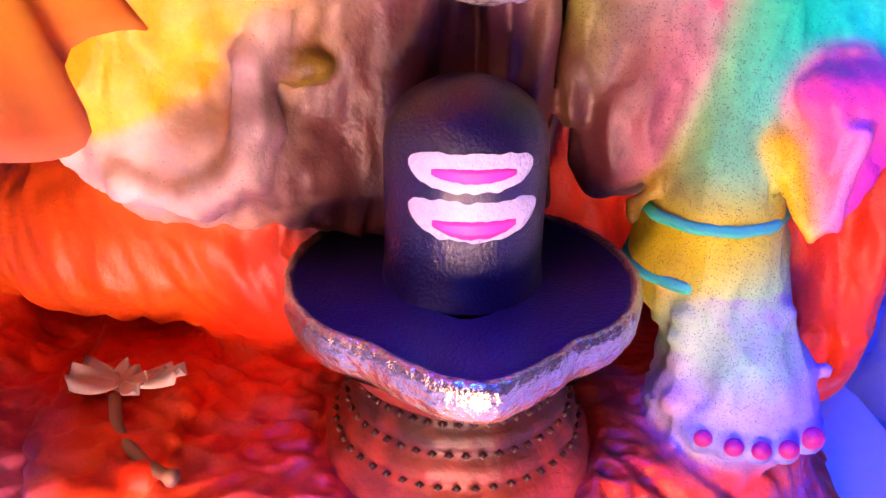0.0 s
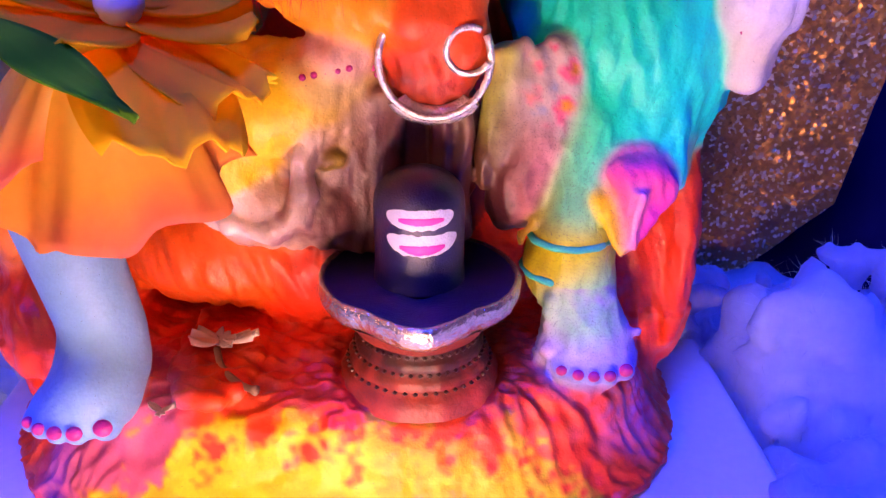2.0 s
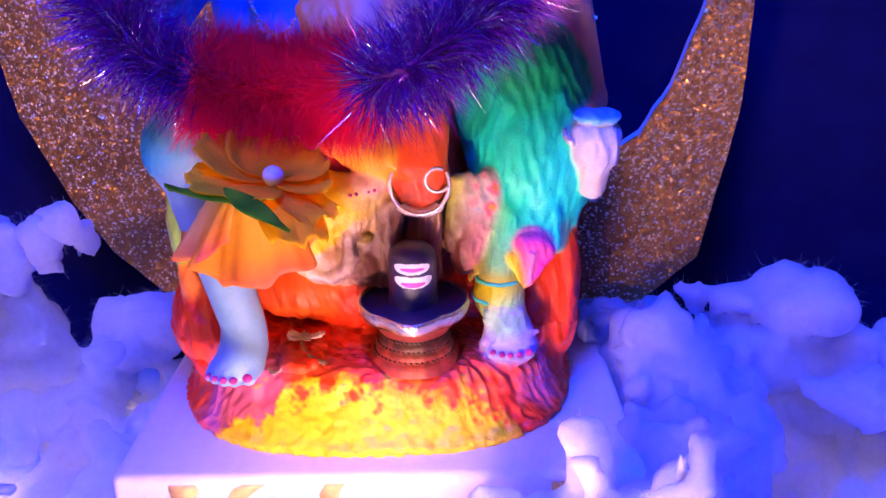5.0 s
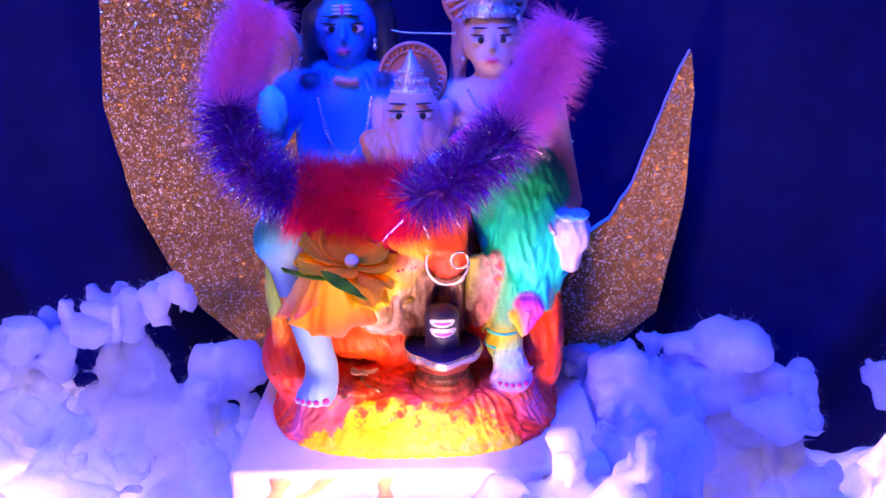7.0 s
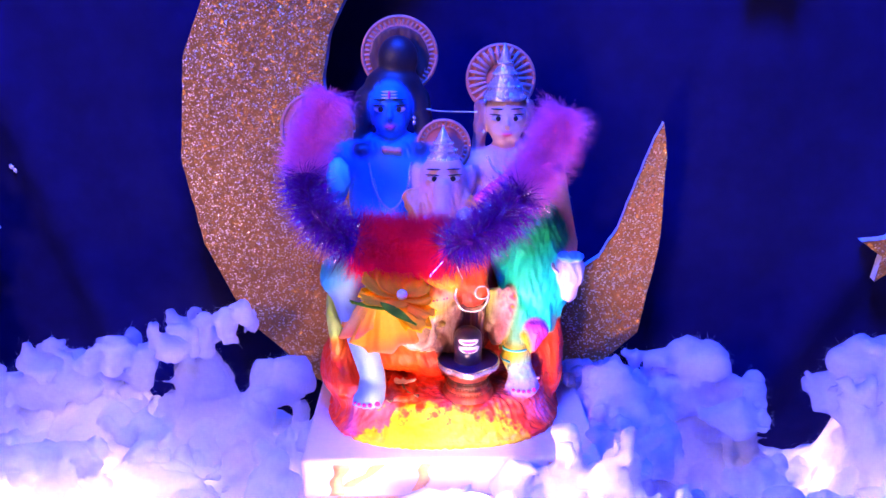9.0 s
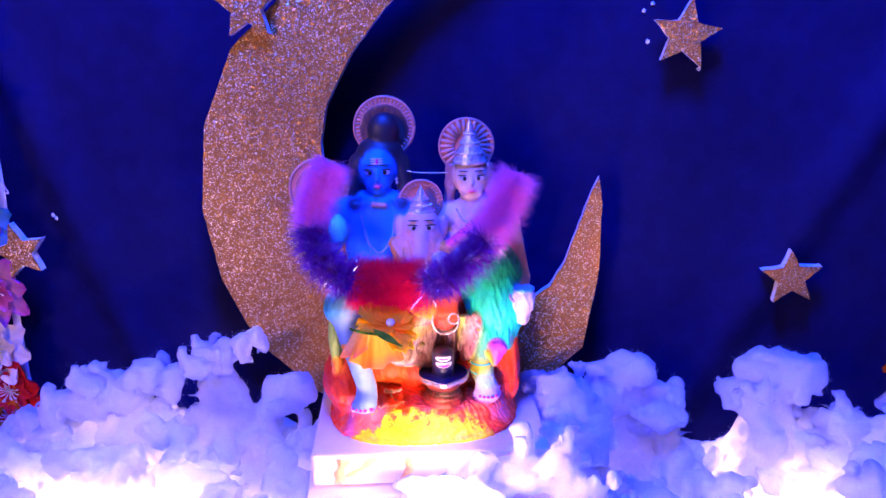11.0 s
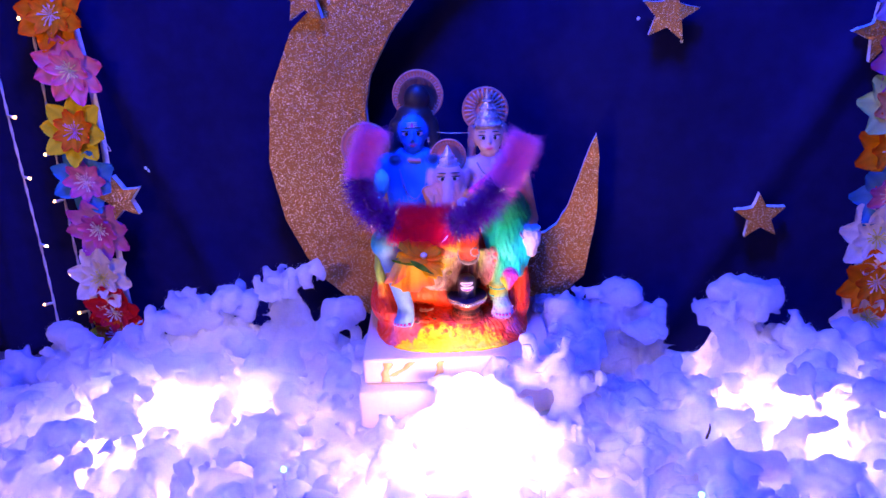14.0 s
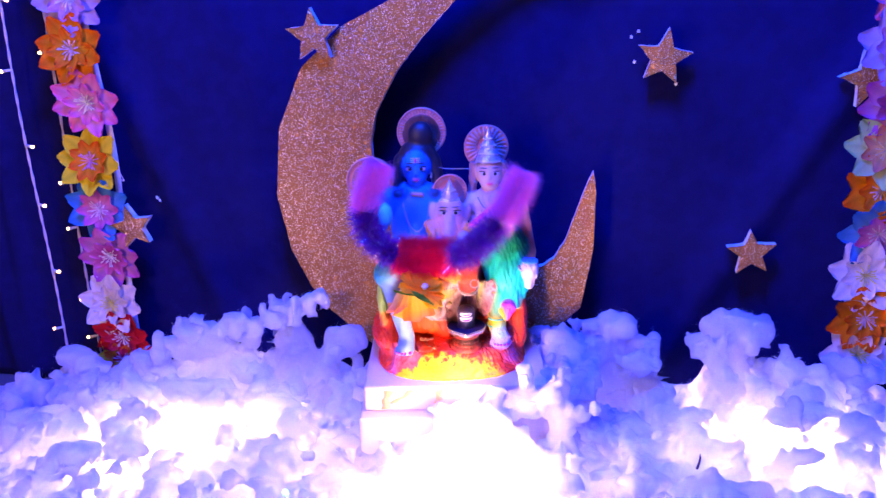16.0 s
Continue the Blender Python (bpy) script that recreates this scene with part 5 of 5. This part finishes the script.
def petal_sheet(length, width, cup, ruffle, seed, nu=14, nv=10, point=0.55, notch=0.0, tip=0.86):
    """A petal in its own axes: root at 0, tip along +x, upper side +z."""
    v, f, t_along = [], [], []
    for i in range(nu + 1):
        t = i / nu
        w = width * (math.sin(math.pi * min(1.0, t ** 0.75 * tip + 0.03)) ** point) * (0.35 + 0.65 * t ** 0.5)
        for j in range(nv + 1):
            s = 2 * j / nv - 1
            x = length * t * (1 - notch * (1 - abs(s)) * t ** 6) - 0.12 * length * s * s * t
            wave = ruffle * t * t * math.sin(5.5 * s + seed) + 0.6 * ruffle * t * math.sin(11 * s + 2 * seed)
            v.append(Vector((x, w * s, cup * length * t * t + 0.25 * width * s * s * cup + wave)))
            t_along.append(t)
    for i in range(nu):
        for j in range(nv):
            a = i * (nv + 1) + j
            f.append((a, a + 1, a + nv + 2, a + nv + 1))
    return v, f, t_along


fl = thing("orange_cloth_flower", STATUE @ pose(-0.0378, -0.0530, 0.3635, 3, 10, 0), "orange artificial cloth flower with green leaves on the knee", "flower")
for k, (a, ln, wd, cup) in enumerate(((156, 0.0255, 0.0140, 0.30), (112, 0.0190, 0.0155, 0.40), (62, 0.0165, 0.0145, 0.38), (18, 0.0180, 0.0120, 0.12), (196, 0.0258, 0.0125, 0.04), (236, 0.0165, 0.0120, 0.00), (336, 0.0220, 0.0110, -0.14), (304, 0.0250, 0.0125, -0.32))):
    v, f, t = petal_sheet(ln, wd, cup, 0.0014, k * 1.7, 18, 14, 0.30)
    for q, u in zip(v, t):
        q.x += 0.0008 * u ** 8 * math.sin(q.y * 2600 + k)
    m = pose(0, 0, 0.0004 * (k % 3) + (0.0014 if k < 4 else 0.0), 0, 0, a)
    tinted("petal", [m @ q for q in v], f, [mixed((1.0, 0.36, 0.004), (1.0, 0.66, 0.020), u ** 0.6) for u in t], THIN_FABRIC, fl, thick=0.0004)
bm = bmesh.new()
bmesh.ops.create_uvsphere(bm, u_segments=20, v_segments=14, radius=0.0033)
bmesh.ops.translate(bm, verts=bm.verts, vec=(0.0, -0.001, 0.0040))
part("bead", bm, BEAD, fl, "white pearl bead")
for m, ln in ((pose(-0.0080, -0.0150, -0.0010, 8, 0, 172), 0.022), (pose(-0.0120, -0.0135, 0.0025, 10, 10, -33), 0.027)):
    v, f, t = petal_sheet(ln, 0.0050, 0.03, 0.0005, 1.0, 18, 8, 0.9, tip=0.95)
    v = [m @ q for q in v]
    tinted("leaf", v, f, [mixed((0.10, 0.26, 0.010), (0.20, 0.40, 0.018), 0.5 + 0.5 * math.sin(12 * u)) for u in t], THIN_FABRIC, fl, "green cloth leaf", 0.0004)

# fallen skirt-like bloom under it
bloom = thing("peach_cloth_bloom", STATUE @ pose(-0.0500, -0.0310, 0.3590), "peach and yellow ruffled cloth bloom hanging over the leg", "flower")
for k, (a0, a1, rb, zb, top) in enumerate(((150, 256, 0.0260, -0.0220, 0.006), (222, 352, 0.0255, -0.0290, 0.006))):
    v, f, c = [], [], []
    n, m = 40, 18
    for i in range(n + 1):
        s = i / n
        a = math.radians(a0 + (a1 - a0) * s)
        for j in range(m + 1):
            t = j / m
            r = top + (rb - top) * (t ** 0.8) + 0.0034 * t * t * math.sin(17 * s + 2 * k) + 0.0010 * t * math.sin(41 * s)
            z = zb * t ** 1.15 * (0.82 + 0.30 * math.sin(3.1 * s + 0.5 * k)) + 0.0016 * t * t * math.sin(21 * s + k)
            v.append((r * math.cos(a), r * math.sin(a) * 0.62, z))
            edge = max(0.0, t - 0.72) / 0.28
            base = mixed((1.0, 0.82, 0.14), (1.0, 0.42, 0.06), max(0.0, t - 0.25) / 0.75)
            blush = 0.5 + 0.5 * math.sin(6 * s + 1.5 * k)
            base = mixed(base, (0.92, 0.80, 0.50) if k == 0 else (0.98, 0.52, 0.02), 0.6 * blush * (1 - edge))
            c.append(mixed(base, (0.86, 0.16, 0.20), 0.75 * edge * (1 - blush)))
    for i in range(n):
        for j in range(m):
            q = i * (m + 1) + j
            f.append((q, q + 1, q + m + 2, q + m + 1))
    tinted("petal", v, f, c, THIN_FABRIC, bloom, thick=0.0004)

# wilted blossom on the red ground
bud = thing("wilted_blossom", STATUE @ pose(-0.0405, -0.0140, 0.2893, 0, 0, 0) @ Matrix.Scale(1.3, 4), "wilted white blossom with a brown stem on the red base", "blossom")
for k, (a, ln) in enumerate(((15, 0.0060), (60, 0.0030), (150, 0.0046), (185, 0.0050), (330, 0.0030), (350, 0.0062))):
    v, f, t = petal_sheet(ln, 0.0019, 0.25, 0.0007, k * 2.1, 8, 6)
    m = pose(0.0003 * k, 0, 0.0003 + 0.0002 * k, 12 * math.sin(k * 2), 0, a)
    tinted("petal", [m @ q for q in v], f, [(0.78, 0.66, 0.66)] * len(t), FABRIC, bud, thick=0.0002)
vs, fs = tube(smooth_path([(0.0005, -0.001, 0.0002), (0.0022, -0.0055, -0.0008), (0.0058, -0.0095, -0.0012), (0.0085, -0.0115, -0.0010)], 10), [0.0006] * 10 + [0.0009], 8)
link("stem", mesh_of("stem", vs, fs), STEM, bud, "dry brown stem")

scrap = thing("petal_scrap", STATUE @ pose(-0.0475, -0.0330, 0.2858), "small dry petal scrap on the red base", "petal")
for k in range(3):
    v, f, t = petal_sheet(0.0030, 0.0012, 0.3, 0.0005, k * 1.7, 6, 5)
    m = pose(0, 0, 0.0004, 0, 0, 20 + 130 * k)
    tinted("petal_shred", [m @ q for q in v], f, [(0.74, 0.58, 0.50)] * len(t), FABRIC, scrap, thick=0.0002)

# thin silver wire between the two tall figures
vs, fs = tube([STATUE @ p for p in smooth_path([(-0.0225, 0.047, 0.4632), (-0.0150, 0.046, 0.4618), (-0.006, 0.046, 0.4612), (0.0145, 0.047, 0.4606)], 24)], 0.0005, 6)
tagged(link("silver_wire", mesh_of("silver_wire", vs, fs), SILVER), "thin twisted silver wire between the statue's heads", "wire")

# ---- flower garlands at the sides ----
PETALS = {}


def side_flower(x, z, outer, inner, core, size, turn, lean, garland_name):
    ob = thing("garland_flower", pose(x, 0.213, z, 90 + lean, 0, 0) @ pose(0, 0, 0, 0, 0, turn), f"{garland_name} artificial cloth flower with pale stamens", "flower", "flowers of the side garlands")
    key = (outer, inner, core)
    if key not in PETALS:
        made = []
        for ln, wd, cup, cols in ((0.0430, 0.0172, 0.12, outer), (0.0265, 0.0100, 0.30, inner)):
            v, f, t = petal_sheet(ln, wd, cup, 0.0012, 1.3, 10, 8, 0.70, tip=0.90)
            me = mesh_of("petal", v, f)
            at = me.attributes.new("paint", "FLOAT_COLOR", "POINT")
            cc = []
            for q, u in zip(v, t):
                # no fold in the mesh: shade of a middle crease goes into the colour
                crease_shade = 0.82 + 0.18 * min(1.0, abs(q.y) / (0.3 * wd))
                cc.append([c * crease_shade for c in mixed(cols[0], cols[1], u)] + [1.0])
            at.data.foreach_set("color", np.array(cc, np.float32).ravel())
            me.materials.append(FABRIC)
            me.polygons.foreach_set("use_smooth", [True] * len(me.polygons))
            made.append(me)
        bm = bmesh.new()
        for k in range(22):
            a = 2 * math.pi * k / 22 + 0.2 * math.sin(k * 3)
            e = 0.30 + 0.45 * ((k * 7) % 5) / 4
            d = Vector((math.cos(a) * math.cos(e), math.sin(a) * math.cos(e), math.sin(e)))
            ln = 0.0125 + 0.003 * math.sin(k * 5)
            vs, fs = tube([d * 0.001, d * ln * 0.6 + Vector((0, 0, 0.001)), d * ln * 0.9, d * ln], [0.00045, 0.0004, 0.0009, 0.0005], 5)
            vv = [bm.verts.new(q) for q in vs]
            for g in fs:
                bm.faces.new([vv[i] for i in g])
        me = bpy.data.meshes.new("stamen_tuft")
        bm.to_mesh(me)
        bm.free()
        at = me.attributes.new("paint", "FLOAT_COLOR", "POINT")
        at.data.foreach_set("color", np.array([[*core, 1.0]] * len(me.vertices), np.float32).ravel())
        me.materials.append(FABRIC)
        made.append(me)
        PETALS[key] = made
    big, small, stamens = PETALS[key]
    for k in range(8):
        o = new("petal", big)
        o.parent = ob
        o.matrix_basis = pose(0, 0, 0.0006 * (k % 2), 0, -4 + 5 * math.sin(k * 2.3 + turn), 45 * k + 4 * math.sin(k * 1.9)) @ Matrix.Scale(size, 4)
    for k in range(8):
        o = new("inner_petal", small)
        o.parent = ob
        o.matrix_basis = pose(0, 0, 0.0022, 0, -6 * math.sin(k + turn), 22 + 45 * k) @ Matrix.Scale(size, 4)
    o = new("stamen_tuft", stamens)
    o.parent = ob
    o.matrix_basis = pose(0, 0, 0.003) @ Matrix.Scale(size, 4)
    o["label"] = "tuft of pale stamens"


ORANGE_F = (((0.95, 0.62, 0.015), (0.95, 0.13, 0.004)), ((0.95, 0.50, 0.02), (0.95, 0.16, 0.005)), (0.85, 0.62, 0.45))
PINK_F = (((0.88, 0.62, 0.60), (0.92, 0.13, 0.36)), ((0.92, 0.55, 0.60), (0.92, 0.14, 0.36)), (0.86, 0.84, 0.45))
YELLOW_F = (((0.95, 0.80, 0.02), (0.95, 0.74, 0.02)), ((0.90, 0.55, 0.02), (0.92, 0.12, 0.006)), (0.80, 0.36, 0.40))
BLUE_F = (((0.22, 0.46, 0.62), (0.02, 0.20, 0.52)), ((0.80, 0.36, 0.50), (0.72, 0.10, 0.36)), (0.86, 0.66, 0.62))
PURPLE_F = (((0.86, 0.56, 0.60), (0.56, 0.07, 0.44)), ((0.46, 0.02, 0.22), (0.70, 0.16, 0.45)), (0.86, 0.80, 0.60))
WHITE_F = (((0.92, 0.88, 0.70), (0.92, 0.80, 0.70)), ((0.90, 0.84, 0.62), (0.88, 0.74, 0.64)), (0.88, 0.76, 0.16))
RED_F = (((0.80, 0.03, 0.02), (0.76, 0.010, 0.02)), ((0.66, 0.03, 0.04), (0.76, 0.02, 0.04)), (0.86, 0.82, 0.66))
GREEN_F = (((0.90, 0.84, 0.24), (0.50, 0.80, 0.24)), ((0.90, 0.64, 0.14), (0.86, 0.26, 0.14)), (0.88, 0.66, 0.28))
LILAC_F = (((0.80, 0.70, 0.70), (0.46, 0.34, 0.66)), ((0.80, 0.56, 0.66), (0.66, 0.30, 0.60)), (0.86, 0.82, 0.66))
LEFT = ((0.187, YELLOW_F, "yellow"), (0.2205, RED_F, "red"), (0.267, WHITE_F, "white"), (0.3325, PURPLE_F, "purple"), (0.3925, BLUE_F, "blue"), (0.4515, YELLOW_F, "yellow"), (0.523, PINK_F, "pink"), (0.583, ORANGE_F, "orange"),
        (0.640, LILAC_F, "lilac"), (0.700, WHITE_F, "white"), (0.760, RED_F, "red"), (0.82, PINK_F, "pink"))
RIGHT = ((0.2373, WHITE_F, "white"), (0.2830, ORANGE_F, "orange"), (0.3334, WHITE_F, "white"), (0.3825, BLUE_F, "blue"), (0.4300, ORANGE_F, "orange"), (0.4726, GREEN_F, "pale green"), (0.5228, PURPLE_F, "purple"), (0.5797, LILAC_F, "lilac"),
         (0.635, PINK_F, "pink"), (0.695, YELLOW_F, "yellow"), (0.755, RED_F, "red"), (0.815, WHITE_F, "white"))
for rows, x0, wob in ((LEFT, -0.4075, 0.005), (RIGHT, 0.4870, 0.004)):
    for k, (z, cols, word) in enumerate(rows):
        xs = x0 + wob * math.sin(k * 2.4)
        side_flower(xs, z, *cols, 1.0 if cols is not RED_F else 0.95, 17 * k, (-12, 6, -4, 10, 0)[k % 5], word)
    bm = bmesh.new()
    box(bm, (x0 + (0.012 if x0 < 0 else -0.016), 0.2175, 0.14), (x0 + (0.020 if x0 < 0 else -0.008), 0.2182, 0.90))
    bmesh.ops.subdivide_edges(bm, edges=[e for e in bm.edges if abs(e.verts[0].co.z - e.verts[1].co.z) > 0.5], cuts=40)
    for v in bm.verts:
        v.co.x += 0.004 * math.sin(v.co.z * 17) + (0.006 * math.sin(v.co.z * 5) if x0 < 0 else 0)
    tagged(part("ribbon", bm, FOAM), "white ribbon that carries the side flowers", "ribbon", "garland ribbons")
vs, fs = tube(smooth_path([(-0.385, 0.214, 0.450), (-0.376, 0.210, 0.440), (-0.372, 0.212, 0.428), (-0.377, 0.211, 0.432), (-0.383, 0.213, 0.446)], 20), 0.0006, 6)
tagged(link("cord_end", mesh_of("cord_end", vs, fs), WIRE), "loose white cord end beside the yellow flower", "cord")

# ---- strings of small lamps ----
def lamp_string(x0, zs, side, drift, name_label):
    ob = thing("lamp_string", Matrix.Identity(4), name_label, "string lights", "strings of small lamps")
    path = [Vector((x0 + drift * math.sin(z * 11 + x0 * 40), 0.222, z)) for z in np.linspace(0.150, 0.92, 90)]
    for ph in (0, math.pi):
        pts = [p + Vector((0.0009 * math.cos(i * 1.1 + ph), 0.0009 * math.sin(i * 1.1 + ph), 0)) for i, p in enumerate(path)]
        vs, fs = tube(pts, 0.0009, 6)
        link("wire", mesh_of("wire", vs, fs), WIRE, ob)
    for k, z in enumerate(zs):
        x = x0 + drift * math.sin(z * 11 + x0 * 40)
        d = side if not isinstance(side, tuple) else side[k % len(side)]
        tip = Vector((x + 0.011 * d, 0.218, z - 0.001))
        vs, fs = tube([(x, 0.222, z), (x + 0.004 * d, 0.220, z), tip - Vector((0.002 * d, 0, 0))], [0.0012, 0.0016, 0.0020], 8)
        led = link("lamp_socket", mesh_of("lamp_socket", vs, fs), SOCKET, ob)
        bm = bmesh.new()
        bmesh.ops.create_uvsphere(bm, u_segments=12, v_segments=8, radius=0.0020)
        bmesh.ops.translate(bm, verts=bm.verts, vec=tip)
        part("lamp_tip", bm, LED_WARM, led, "glowing warm lamp tip")


lamp_string(-0.4970, (0.2253, 0.3059, 0.3934, 0.4682, 0.5589, 0.640, 0.72, 0.80), (-1, 1, 1, 1), 0.003, "white wire with small warm lamps hanging before the cloth")
lamp_string(-0.4475, (0.215, 0.2683, 0.3644, 0.4231, 0.5803, 0.66, 0.74), (-1,), 0.002, "white wire with small warm lamps beside the flowers")
lamp_string(0.5060, (0.285, 0.327, 0.42, 0.53, 0.62, 0.72), (-1, -1), 0.003, "white wire with small warm lamps behind the flowers")

# small lamps and twigs caught in the cotton
for x, y, mat, word in ((-0.09, -0.085, LED_GREEN, "green"), (0.270, -0.075, LED_GREEN, "green"), (0.385, -0.085, LED_GREEN, "green"), (0.330, -0.035, LED_WARM, "warm")):
    ob = thing("cotton_lamp", pose(x, y, cotton_z(x, y) + 0.004), f"tiny {word} lamp shining in the cotton", "lamp", "tiny lamps in the cotton")
    bm = bmesh.new()
    bmesh.ops.create_uvsphere(bm, u_segments=12, v_segments=8, radius=0.0024)
    part("lamp_tip", bm, mat, ob)
    vs, fs = tube([(0, 0, -0.012), (0, 0, -0.006), (0, 0, -0.0018)], [0.0012, 0.0018, 0.0020], 8)
    link("lamp_socket", mesh_of("lamp_socket", vs, fs), SOCKET, ob)
for x, y, z, turns in ((0.157, 0.050, 0.226, ((0.012, 0.002), (-0.010, -0.004), (0.004, 0.008), (0.002, -0.010), (-0.006, 0.006))), (0.283, -0.009, 0.222, ((0.001, 0.014),))):
    ob = thing("dry_twig", pose(x, y, z), "dark dry twig caught in the cotton", "twig", "twigs in the cotton")
    for dx, dz in turns:
        vs, fs = tube(smooth_path([(0, 0, -0.004), (0.4 * dx + 0.001, -0.003, 0.5 * dz), (dx, -0.004, dz)], 6), [0.0014, 0.0013, 0.0012, 0.0011, 0.0010, 0.0008, 0.0005], 6)
        link("twig_branch", mesh_of("twig_branch", vs, fs), TWIG, ob)
